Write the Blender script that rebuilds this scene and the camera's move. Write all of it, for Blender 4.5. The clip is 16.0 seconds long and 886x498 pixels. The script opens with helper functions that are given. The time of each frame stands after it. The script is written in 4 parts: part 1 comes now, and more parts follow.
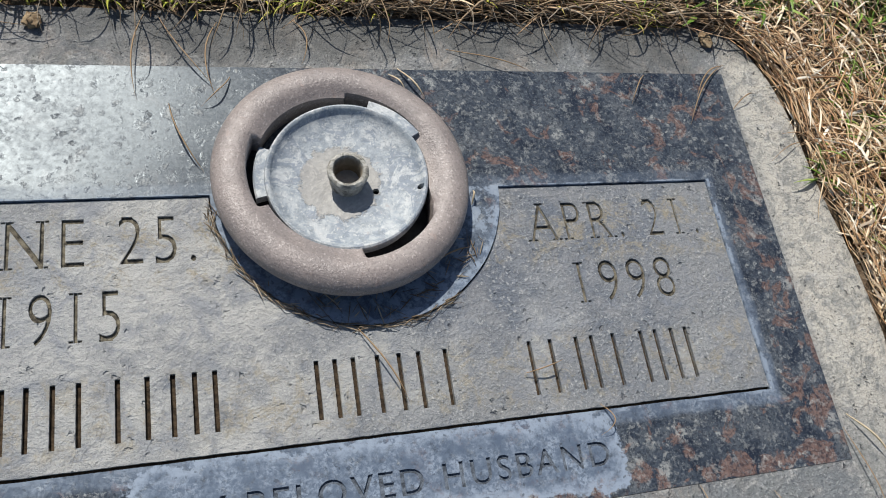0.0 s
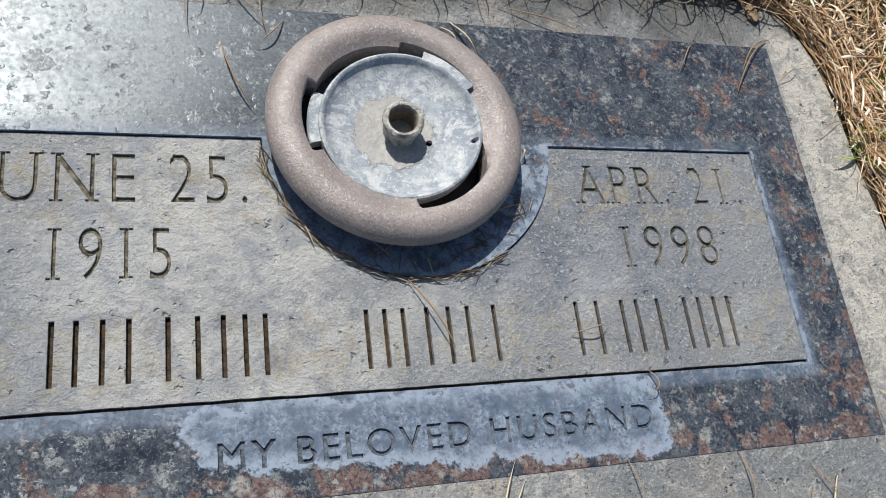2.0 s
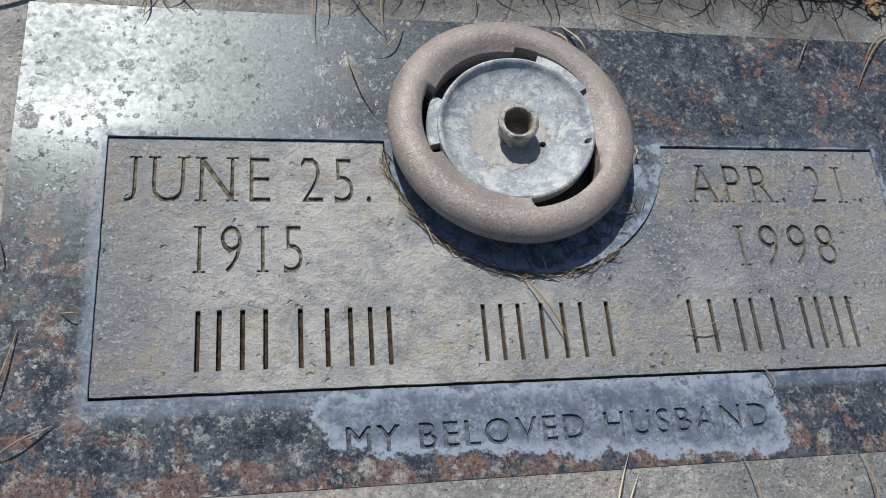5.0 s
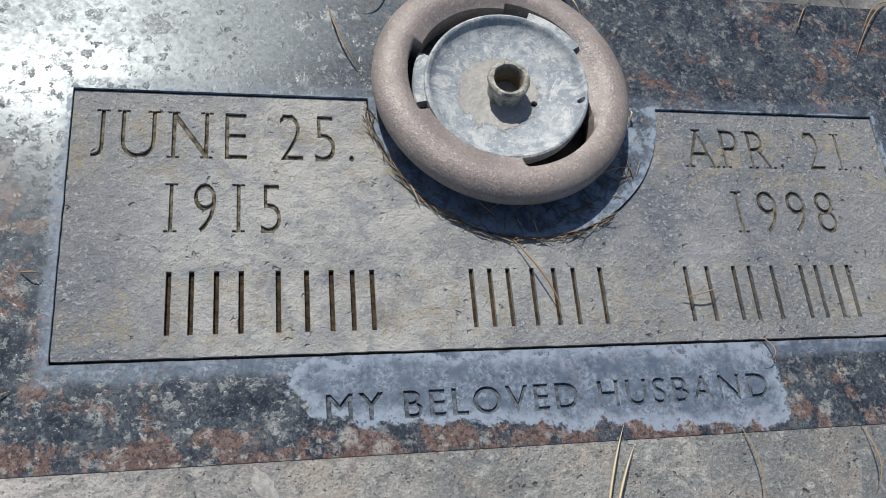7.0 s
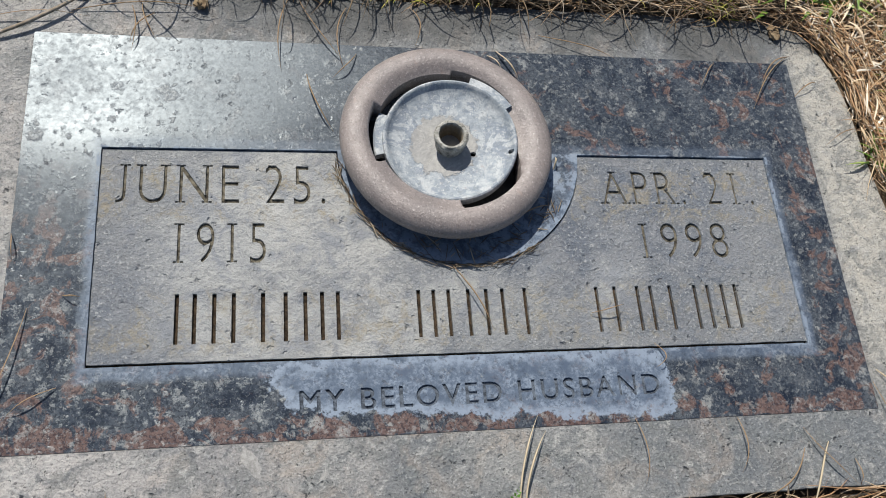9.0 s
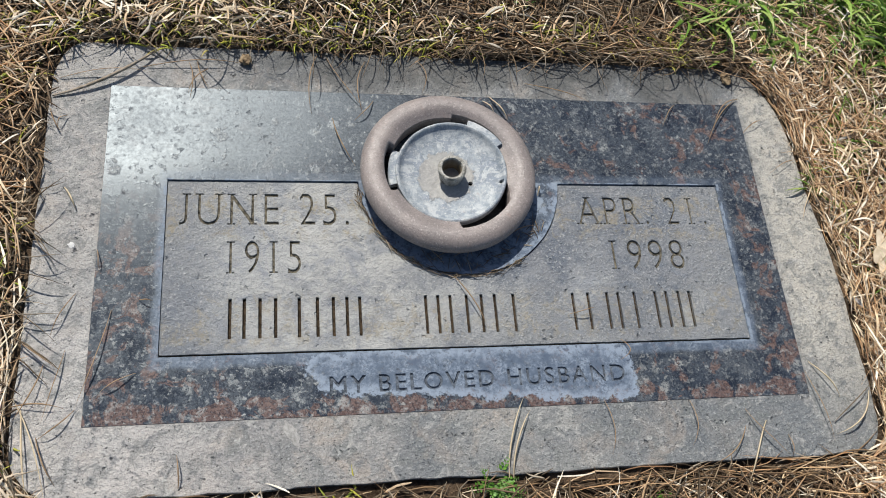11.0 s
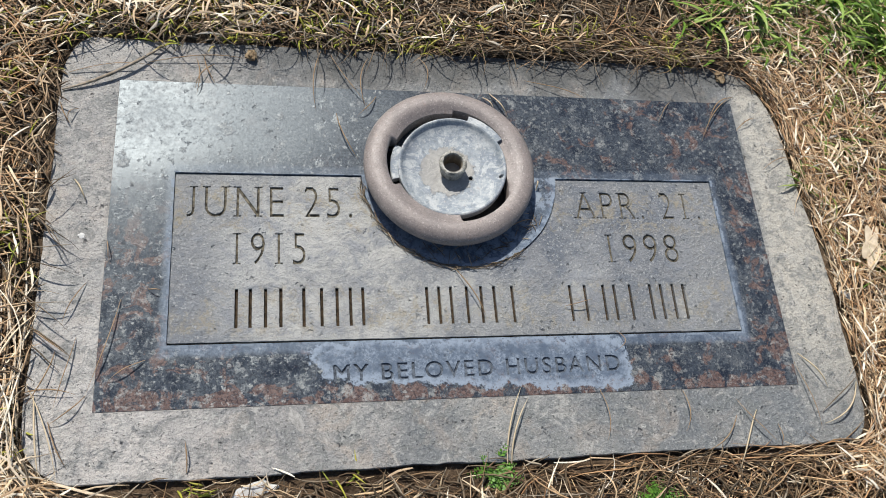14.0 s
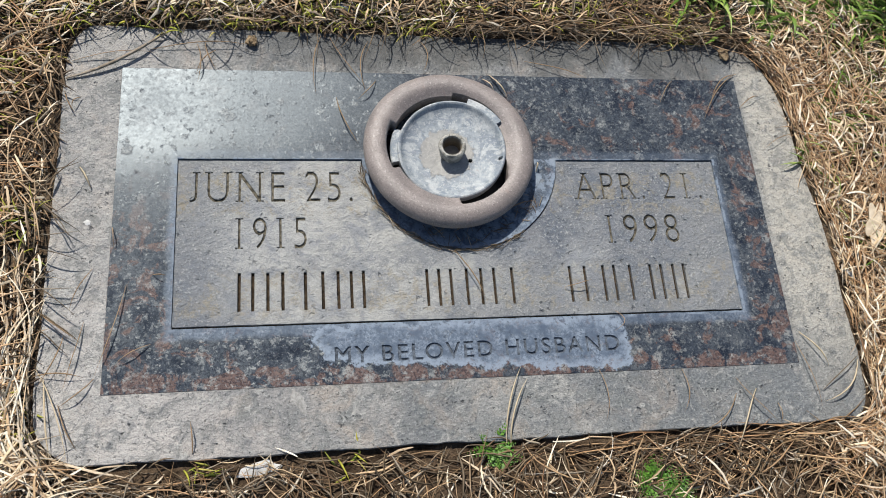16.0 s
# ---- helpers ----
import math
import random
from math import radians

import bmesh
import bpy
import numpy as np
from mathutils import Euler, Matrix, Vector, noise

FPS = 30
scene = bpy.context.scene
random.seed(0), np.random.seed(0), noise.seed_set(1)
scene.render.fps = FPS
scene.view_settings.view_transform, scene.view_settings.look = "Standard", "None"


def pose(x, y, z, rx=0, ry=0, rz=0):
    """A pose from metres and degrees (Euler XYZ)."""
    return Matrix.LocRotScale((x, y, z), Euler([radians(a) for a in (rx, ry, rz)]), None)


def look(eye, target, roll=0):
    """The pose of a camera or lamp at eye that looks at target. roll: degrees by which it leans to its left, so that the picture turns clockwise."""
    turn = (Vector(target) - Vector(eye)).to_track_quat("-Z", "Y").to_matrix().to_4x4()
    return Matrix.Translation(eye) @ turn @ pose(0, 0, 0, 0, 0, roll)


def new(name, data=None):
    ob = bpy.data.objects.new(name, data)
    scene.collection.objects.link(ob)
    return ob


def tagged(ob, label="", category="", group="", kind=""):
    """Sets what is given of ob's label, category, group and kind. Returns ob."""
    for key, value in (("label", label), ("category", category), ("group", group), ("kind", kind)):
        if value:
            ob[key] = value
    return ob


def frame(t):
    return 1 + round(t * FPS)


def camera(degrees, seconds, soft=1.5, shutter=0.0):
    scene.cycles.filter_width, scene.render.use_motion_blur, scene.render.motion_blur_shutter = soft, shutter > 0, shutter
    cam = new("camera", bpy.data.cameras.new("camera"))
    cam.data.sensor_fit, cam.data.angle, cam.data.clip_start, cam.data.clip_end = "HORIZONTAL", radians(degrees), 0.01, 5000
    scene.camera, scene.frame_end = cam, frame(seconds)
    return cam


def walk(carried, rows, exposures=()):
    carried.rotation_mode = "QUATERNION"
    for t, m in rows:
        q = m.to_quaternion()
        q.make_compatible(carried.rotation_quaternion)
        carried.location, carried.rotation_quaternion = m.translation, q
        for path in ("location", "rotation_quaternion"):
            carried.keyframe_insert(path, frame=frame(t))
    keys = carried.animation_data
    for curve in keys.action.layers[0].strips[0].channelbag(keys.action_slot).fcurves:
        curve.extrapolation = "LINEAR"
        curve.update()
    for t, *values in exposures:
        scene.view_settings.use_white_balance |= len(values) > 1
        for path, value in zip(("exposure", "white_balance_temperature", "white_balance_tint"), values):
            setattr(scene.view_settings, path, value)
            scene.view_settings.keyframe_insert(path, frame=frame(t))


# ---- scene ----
cam = camera(58.3, 16.0, soft=1.0)
PATH = [
    (0, (-0.082, -0.116, 0.374), (0.505, 0.604, -1.397), 32.7),
    (0.5, (-0.071, -0.109, 0.377), (0.549, 0.594, -1.39), 32.3),
    (1, (-0.075, -0.111, 0.377), (0.566, 0.593, -1.381), 33.4),
    (1.5, (-0.085, -0.113, 0.372), (0.585, 0.576, -1.382), 36.0),
    (2, (-0.115, -0.123, 0.355), (0.516, 0.551, -1.419), 38.9),
    (2.5, (-0.138, -0.14, 0.343), (0.255, 0.552, -1.492), 29.0),
    (3, (-0.162, -0.144, 0.342), (0.146, 0.541, -1.511), 25.1),
    (3.5, (-0.17, -0.147, 0.345), (0.123, 0.551, -1.506), 24.3),
    (4, (-0.161, -0.144, 0.346), (0.127, 0.568, -1.5), 22.7),
    (4.5, (-0.144, -0.135, 0.355), (0.184, 0.573, -1.486), 23.7),
    (4.7, (-0.13, -0.13, 0.365), (0.236, 0.577, -1.47), 25.0),
    (6.8, (-0.126, -0.143, 0.345), (0.328, 0.576, -1.465), 29.1),
    (7, (-0.126, -0.141, 0.34), (0.313, 0.568, -1.478), 29.1),
    (7.5, (-0.135, -0.139, 0.345), (0.26, 0.564, -1.486), 27.6),
    (8, (-0.128, -0.133, 0.361), (0.266, 0.567, -1.47), 26.1),
    (8.5, (-0.107, -0.133, 0.418), (0.296, 0.516, -1.43), 28.8),
    (8.7, (-0.108, -0.142, 0.426), (0.295, 0.527, -1.415), 28.5),
    (10.8, (-0.129, -0.2, 0.529), (0.267, 0.544, -1.285), 25.2),
    (11, (-0.13, -0.201, 0.53), (0.262, 0.546, -1.283), 25.1),
    (11.5, (-0.132, -0.203, 0.534), (0.27, 0.547, -1.276), 25.7),
    (12, (-0.133, -0.202, 0.536), (0.275, 0.55, -1.272), 26.0),
    (12.5, (-0.133, -0.201, 0.537), (0.277, 0.537, -1.276), 26.6),
    (13, (-0.134, -0.201, 0.538), (0.277, 0.529, -1.278), 27.1),
    (13.5, (-0.136, -0.205, 0.539), (0.273, 0.528, -1.276), 27.1),
    (14, (-0.138, -0.208, 0.542), (0.269, 0.527, -1.273), 26.6),
    (14.5, (-0.141, -0.205, 0.541), (0.267, 0.521, -1.277), 27.4),
    (15, (-0.139, -0.207, 0.543), (0.256, 0.516, -1.28), 26.2),
    (15.5, (-0.128, -0.207, 0.552), (0.246, 0.481, -1.288), 24.7),
    (16, (-0.124, -0.206, 0.552), (0.232, 0.474, -1.294), 24.8),
]
# the film camera's own exposure drifts a little
STOPS = [(0, 0.03), (0.5, 0.15), (1.5, 0.18), (2.5, 0.05), (4, -0.08), (7.5, -0.07), (8.5, -0.02), (11, 0.0), (13.5, 0.05), (16, 0.0)]
walk(cam, [(t, look(eye, target, roll)) for t, eye, target, roll in PATH], STOPS)

# ---- world, sun ----
SUN_AZ, SUN_EL = 112.0, 51.0          # degrees from +x, turning left; above the horizon
world = bpy.data.worlds.new("world")
scene.world = world
world.use_nodes = True
wn = world.node_tree.nodes
sky = wn.new("ShaderNodeTexSky")
sky.sky_type = "NISHITA"
sky.sun_disc = False
sky.sun_elevation = radians(SUN_EL)
sky.sun_rotation = radians(90 - SUN_AZ)
wn["Background"].inputs["Strength"].default_value = 0.085
world.node_tree.links.new(sky.outputs[0], wn["Background"].inputs["Color"])
sun_data = bpy.data.lights.new("sun", "SUN")
sun_data.energy, sun_data.angle, sun_data.color = 5.0, radians(0.53), (1.0, 0.955, 0.885)
sun = new("sun", sun_data)
sun.matrix_world = look((4 * math.cos(radians(SUN_AZ)) * math.cos(radians(SUN_EL)), 4 * math.sin(radians(SUN_AZ)) * math.cos(radians(SUN_EL)), 4 * math.sin(radians(SUN_EL))), (0, 0, 0))


# ---- materials ----
class Nodes:
    """A short way to write node trees."""

    def __init__(self, name):
        self.mat = bpy.data.materials.new(name)
        self.mat.use_nodes = True
        self.t = self.mat.node_tree
        self.bsdf = self.t.nodes["Principled BSDF"]
        self.co = self.t.nodes.new("ShaderNodeTexCoord").outputs["Object"]

    def put(self, socket, value):
        if isinstance(value, bpy.types.NodeSocket):
            self.t.links.new(value, socket)
        elif value is not None:
            if isinstance(value, tuple) and len(value) == 3 and socket.type == "RGBA":
                value = (*value, 1)
            socket.default_value = value

    def math(self, op, a, b=None, c=None):
        n = self.t.nodes.new("ShaderNodeMath")
        n.operation = op
        for i, v in enumerate((a, b, c)):
            if v is not None:
                self.put(n.inputs[i], v)
        return n.outputs[0]

    def noise(self, scale, detail=4.0, rough=0.55, distort=0.0, co=None):
        n = self.t.nodes.new("ShaderNodeTexNoise")
        self.put(n.inputs["Vector"], co or self.co)
        n.inputs["Scale"].default_value, n.inputs["Detail"].default_value = scale, detail
        n.inputs["Roughness"].default_value, n.inputs["Distortion"].default_value = rough, distort
        return n.outputs["Fac"]

    def voronoi(self, scale, feature="F1", out="Distance", rand=1.0):
        n = self.t.nodes.new("ShaderNodeTexVoronoi")
        n.feature = feature
        self.put(n.inputs["Vector"], self.warped())
        n.inputs["Scale"].default_value, n.inputs["Randomness"].default_value = scale, rand
        return n.outputs[out]

    def warped(self):
        """The place, pushed about by a fine noise, so that no cell stays round."""
        n = self.t.nodes.new("ShaderNodeTexNoise")
        self.put(n.inputs["Vector"], self.co)
        n.inputs["Scale"].default_value, n.inputs["Detail"].default_value = 320, 3
        a = self.t.nodes.new("ShaderNodeVectorMath")
        a.operation = "MULTIPLY_ADD"
        self.put(a.inputs[0], n.outputs["Color"])
        a.inputs[1].default_value = (0.006, 0.006, 0.006)
        self.put(a.inputs[2], self.co)
        return a.outputs[0]

    def step(self, value, lo, hi, a=0.0, b=1.0):
        n = self.t.nodes.new("ShaderNodeMapRange")
        n.interpolation_type = "SMOOTHSTEP"
        self.put(n.inputs[0], value)
        for i, v in enumerate((lo, hi, a, b)):
            n.inputs[i + 1].default_value = v
        return n.outputs[0]

    def mix(self, fac, a, b, blend="MIX"):
        n = self.t.nodes.new("ShaderNodeMix")
        n.data_type, n.blend_type = "RGBA", blend
        self.put(n.inputs["Factor"], fac)
        self.put(n.inputs[6], a)
        self.put(n.inputs[7], b)
        return n.outputs[2]

    def ramp(self, fac, *stops):
        n = self.t.nodes.new("ShaderNodeValToRGB")
        self.put(n.inputs[0], fac)
        e = n.color_ramp.elements
        while len(e) < len(stops):
            e.new(0.5)
        for el, (p, c) in zip(e, stops):
            el.position, el.color = p, (*c, 1)
        return n.outputs[0]

    def xyz(self):
        n = self.t.nodes.new("ShaderNodeSeparateXYZ")
        self.put(n.inputs[0], self.co)
        return n.outputs

    def bump(self, height, strength=0.3, distance=0.001):
        n = self.t.nodes.new("ShaderNodeBump")
        n.inputs["Strength"].default_value, n.inputs["Distance"].default_value = strength, distance
        self.put(n.inputs["Height"], height)
        self.put(self.bsdf.inputs["Normal"], n.outputs[0])

    def finish(self, color, rough, metal=0.0, spec=0.5):
        self.put(self.bsdf.inputs["Base Color"], color)
        self.put(self.bsdf.inputs["Roughness"], rough)
        self.put(self.bsdf.inputs["Metallic"], metal)
        self.put(self.bsdf.inputs["Specular IOR Level"], spec)
        return self.mat


# the sunken panel's rectangle and the round island for the vase
PX0, PX1, PY0, PY1 = -0.2115, 0.2170, -0.0580, 0.0725
ISLE = (0.0025, 0.0757, 0.0780)


def granite_polished():
    n = Nodes("polished granite")
    x, y, _ = n.xyz()
    # the sky's sheen on one corner, made by gloss and a painted paler colour
    sheen_gloss = n.math("MULTIPLY", n.step(x, -0.16, 0.02, 1.0, 0.0), n.step(n.math("ADD", y, n.math("MULTIPLY", n.math("SUBTRACT", n.noise(14, 3), 0.5), 0.05)), 0.055, 0.115))
    sheen_tint = n.math("MULTIPLY", n.step(x, -0.06, 0.09, 1.0, 0.0), n.step(y, 0.0, 0.07))
    blotch = n.noise(46, 5, 0.62, 0.7)
    col = n.ramp(blotch, (0.36, (0.018, 0.024, 0.037)), (0.5, (0.046, 0.057, 0.074)), (0.66, (0.09, 0.1, 0.112)))
    col = n.mix(n.step(n.noise(170, 4, 0.7, 0.8), 0.5, 0.6, 0, 0.4), col, (0.085, 0.098, 0.108))
    # red feldspar runs in clumps along the foot and the sides
    runs = n.math("MAXIMUM", n.step(y, -0.094, -0.078, 1.0, 0.0), n.math("MAXIMUM", n.step(x, 0.215, 0.235, 0.0, 0.62), n.step(x, -0.235, -0.215, 0.74, 0.0)))
    runs = n.math("MAXIMUM", runs, n.step(n.noise(11, 2, 0.5), 0.42, 0.6, 0.3, 0.75))
    clump = n.math("ADD", n.noise(62, 5, 0.66, 0.9), n.math("MULTIPLY_ADD", runs, 0.2, -0.16))
    red = n.math("MULTIPLY", n.step(clump, 0.5, 0.55), n.math("MULTIPLY_ADD", sheen_tint, -0.75, 1.0))
    col = n.mix(n.math("MULTIPLY", red, 0.68), col, n.mix(n.step(n.noise(210, 4, 0.7), 0.35, 0.65), (0.12, 0.068, 0.053), (0.215, 0.135, 0.106)))
    # that sheen painted into the stone's colour as pale grey-blue
    col = n.mix(n.math("MULTIPLY", sheen_tint, 0.45), col, n.mix(n.noise(60, 4), (0.07, 0.085, 0.105), (0.13, 0.14, 0.15)))
    col = n.mix(n.step(n.noise(520, 3, 0.7, 0.4), 0.49, 0.57, 0, 0.6), col, (0.012, 0.016, 0.024))
    col = n.mix(n.step(n.noise(610, 3, 0.7, 0.6), 0.55, 0.62, 0, 0.32), col, (0.22, 0.23, 0.24))
    # pale lichen: large rosettes here and there, small spots everywhere
    ragged = n.step(n.noise(480, 4, 0.75, 0.8), 0.4, 0.54)
    pick = n.t.nodes.new("ShaderNodeSeparateColor")
    n.put(pick.inputs[0], n.voronoi(70, out="Color"))
    rim = n.voronoi(70)
    rosette = n.math("MULTIPLY", n.step(rim, 0.16, 0.36, 1, 0), n.step(pick.outputs[0], 0.6, 0.64))
    rosette = n.math("MULTIPLY", rosette, n.step(rim, 0.0, 0.2, 0.55, 1.0))
    pick2 = n.t.nodes.new("ShaderNodeSeparateColor")
    n.put(pick2.inputs[0], n.voronoi(190, out="Color"))
    spot = n.math("MULTIPLY", n.step(n.voronoi(190), 0.14, 0.34, 1, 0), n.step(pick2.outputs[1], 0.36, 0.4))
    patchy = n.step(n.noise(24, 3, 0.6), 0.42, 0.58, 0.3, 1.0)
    ragbag = n.math("MULTIPLY", n.step(n.noise(140, 5, 0.75, 0.25), 0.54, 0.6), n.math("MULTIPLY_ADD", sheen_tint, -0.4, 0.5))
    crust = n.math("MULTIPLY", n.math("MAXIMUM", n.math("MAXIMUM", rosette, ragbag), n.math("MULTIPLY", spot, patchy)), ragged)
    col = n.mix(n.math("MULTIPLY", crust, 0.6), col, n.mix(n.noise(700, 2), (0.2, 0.205, 0.2), (0.56, 0.57, 0.54)))
    # frosted edge round the panel and frosted ground behind the small inscription
    wob = n.math("MULTIPLY", n.math("SUBTRACT", n.noise(55, 5, 0.7), 0.5), 0.02)
    dx = n.math("SUBTRACT", n.math("ABSOLUTE", n.math("SUBTRACT", x, (PX0 + PX1) / 2)), (PX1 - PX0) / 2)
    dy = n.math("MAXIMUM", n.math("SUBTRACT", PY0, y), n.math("SUBTRACT", y, PY1 - 0.001))
    above = n.step(y, 0.02, 0.06, 1, 0.42)
    edge = n.math("MULTIPLY", n.step(n.math("ADD", n.math("MAXIMUM", dx, n.math("SUBTRACT", dy, 0.003)), n.math("MULTIPLY", wob, 0.45)), 0.002, 0.007, 1, 0), above)
    r = n.math("SQRT", n.math("ADD", n.math("POWER", n.math("SUBTRACT", x, ISLE[0]), 2.0), n.math("POWER", n.math("SUBTRACT", y, ISLE[1]), 2.0)))
    ring = n.math("MULTIPLY", n.step(n.math("ADD", r, n.math("MULTIPLY", wob, 0.3)), 0.0728, 0.0765), n.step(r, 0.080, 0.0805, 1, 0))
    ring = n.math("MULTIPLY", ring, n.step(y, 0.06, 0.08, 1, 0))
    foot = n.math("MAXIMUM", n.math("MULTIPLY_ADD", x, -0.065, -0.0915), -0.0982)
    tx = n.math("SUBTRACT", n.math("ABSOLUTE", n.math("SUBTRACT", x, 0.0015)), 0.1155)
    ty = n.math("MAXIMUM", n.math("SUBTRACT", foot, y), n.math("ADD", y, 0.058))
    qx, qy = [n.math("POWER", n.math("MAXIMUM", n.math("ADD", v, 0.016), 0.0), 2.0) for v in (tx, ty)]
    deep = n.math("ADD", n.math("SUBTRACT", n.math("SQRT", n.math("ADD", qx, qy)), 0.016), n.math("MULTIPLY", wob, 1.7))
    patch = n.step(deep, 0.0, 0.0022, 1, 0)
    rime = n.math("MULTIPLY", patch, n.step(deep, -0.009, -0.001, 0.0, 1.0))
    frost = n.math("MINIMUM", n.math("ADD", n.math("ADD", n.math("MULTIPLY", edge, 0.75), n.math("MULTIPLY", ring, 0.75)), patch), 1.0)
    frost = n.math("MULTIPLY", frost, n.step(n.noise(230, 5, 0.75), 0.32, 0.52, 0.4, 0.95))
    grit = n.step(n.noise(480, 4, 0.75, 0.5), 0.36, 0.62)
    bloom = n.math("MAXIMUM", n.math("MULTIPLY", n.step(n.noise(70, 5, 0.7), 0.35, 0.65), grit), rime)
    chipped = n.math("MULTIPLY", n.step(n.math("ADD", n.math("MAXIMUM", dx, dy), n.math("MULTIPLY", wob, 0.2)), 0.0012, 0.0026, 1, 0), n.step(n.noise(90, 4, 0.7), 0.42, 0.55))
    bloom = n.math("MAXIMUM", bloom, n.math("MULTIPLY", chipped, n.step(x, -0.1, 0.1, 0.5, 1.0)))
    frost = n.math("MAXIMUM", frost, n.math("MULTIPLY", chipped, 0.8))
    col = n.mix(frost, col, n.mix(bloom, (0.082, 0.11, 0.158), (0.245, 0.295, 0.365)))
    fleck = n.math("MULTIPLY", n.step(n.voronoi(260), 0.1, 0.28, 1, 0), n.step(n.noise(45, 4, 0.6), 0.42, 0.52))
    col = n.mix(n.math("MULTIPLY", fleck, n.math("MULTIPLY", frost, 0.7)), col, (0.03, 0.037, 0.05))
    pits = n.math("MULTIPLY", n.math("MULTIPLY", n.step(n.voronoi(120), 0.1, 0.28, 1, 0), n.step(n.noise(380, 4, 0.75, 0.8), 0.46, 0.54)), n.step(n.noise(60, 3), 0.53, 0.59))
    pits = n.math("MULTIPLY", pits, n.math("SUBTRACT", 1.0, n.math("MULTIPLY", frost, 0.85)))
    col = n.mix(n.math("MULTIPLY", pits, 0.8), col, (0.02, 0.02, 0.022))
    film = n.noise(18, 4, 0.6)
    n.bump(n.math("SUBTRACT", n.math("ADD", n.math("MULTIPLY", n.noise(600, 4, 0.65), 0.25), n.math("MULTIPLY", crust, 3.0)), n.math("MULTIPLY", pits, 5.0)), 0.22, 0.0005)
    worn = n.math("MULTIPLY", n.math("MAXIMUM", frost, n.math("MAXIMUM", crust, pits)), n.math("MULTIPLY_ADD", sheen_gloss, -0.27, 0.32))
    rough = n.math("ADD", n.math("ADD", n.step(film, 0.3, 0.7, -0.03, 0.04), n.math("MULTIPLY_ADD", sheen_gloss, 0.20, 0.23)), n.math("ADD", n.step(n.noise(260, 3), 0.3, 0.7, -0.03, 0.04), worn))
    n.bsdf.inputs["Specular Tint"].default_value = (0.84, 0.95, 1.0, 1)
    return n.finish(col, rough, 0.0, n.math("MULTIPLY_ADD", sheen_gloss, 0.42, 0.3))


def granite_rough(name, a, b, warm, dark, amount, rough, cut=False):
    n = Nodes(name)
    x, y, _ = n.xyz()
    col = n.mix(n.step(n.noise(7.5, 6, 0.65, 0.5), 0.4, 0.6), a, b)
    col = n.mix(n.step(n.noise(30, 5, 0.65, 1.0), 0.47, 0.66, 0, amount), col, warm)
    if not cut:
        # feldspar-rich to blue-grey stone across the foot, with dappled light painted in
        side = n.math("ADD", n.math("MULTIPLY", x, -1.3), n.math("MULTIPLY", n.math("SUBTRACT", n.noise(9, 4, 0.6), 0.5), 0.9))
        low = n.step(y, -0.10, -0.03, 1.0, 0.45)
        pink = n.math("MULTIPLY", n.math("MULTIPLY", n.step(side, 0.0, 0.35), low), n.step(n.noise(48, 5, 0.65, 0.8), 0.42, 0.6, 0.4, 0.85))
        col = n.mix(pink, col, n.mix(n.noise(240, 4), (0.45, 0.395, 0.355), (0.64, 0.6, 0.56)))
        # light on the lower corner, painted as a whiter tone
        lit_corner = n.math("MULTIPLY", n.math("MULTIPLY", n.step(x, -0.27, -0.12, 0.75, 0.0), n.step(y, -0.06, 0.05, 1.0, 0.25)), n.step(n.noise(38, 5, 0.7, 0.8), 0.35, 0.6, 0.35, 1.0))
        col = n.mix(lit_corner, col, n.mix(n.noise(180, 4, 0.7), (0.42, 0.41, 0.39), (0.66, 0.64, 0.61)))
        blue = n.math("MULTIPLY", n.step(side, -0.3, 0.05, 1.0, 0.0), n.step(y, -0.09, -0.04, 0.75, 0.1))
        col = n.mix(blue, col, n.mix(n.noise(60, 5, 0.65), (0.105, 0.125, 0.145), (0.2, 0.215, 0.22)))
        cream = n.math("MULTIPLY", n.step(x, 0.25, 0.262, 0.0, 0.8), n.step(n.math("ADD", y, n.math("MULTIPLY", n.noise(20, 4), 0.12)), -0.1, 0.03))
        col = n.mix(cream, col, n.mix(n.noise(130, 4), (0.44, 0.415, 0.36), (0.62, 0.59, 0.51)))
        col = n.mix(n.step(n.noise(75, 6, 0.72, 1.0), 0.48, 0.6, 0, 0.6), col, n.mix(n.noise(20, 3), (0.13, 0.15, 0.155), (0.2, 0.205, 0.19)))
        col = n.mix(n.step(n.noise(58, 6, 0.72, 1.2), 0.54, 0.64, 0, 0.55), col, (0.47, 0.46, 0.43))
        rosette = n.math("MULTIPLY", n.step(n.voronoi(85), 0.1, 0.3, 1, 0), n.step(n.noise(30, 3, 0.6), 0.46, 0.56))
        rosette = n.math("MULTIPLY", rosette, n.step(n.noise(520, 4, 0.75), 0.42, 0.56))
        col = n.mix(n.math("MULTIPLY", rosette, 0.65), col, (0.5, 0.5, 0.47))
    col = n.mix(n.step(n.noise(120, 4, 0.7, 0.6), 0.52, 0.68, 0, 0.55), col, dark)
    grain = n.noise(900, 3, 0.75)
    col = n.mix(n.step(grain, 0.5, 0.66, 0, 0.6 if cut else 0.45), col, (0.06, 0.062, 0.065))
    col = n.mix(n.step(n.noise(520, 3, 0.75), 0.54, 0.66, 0, 0.55 if cut else 0.4), col, (0.52, 0.52, 0.5))
    pits = n.math("MULTIPLY", n.step(n.voronoi(170), 0.08, 0.26, 1, 0), n.step(n.noise(70, 4, 0.65), 0.52, 0.62))
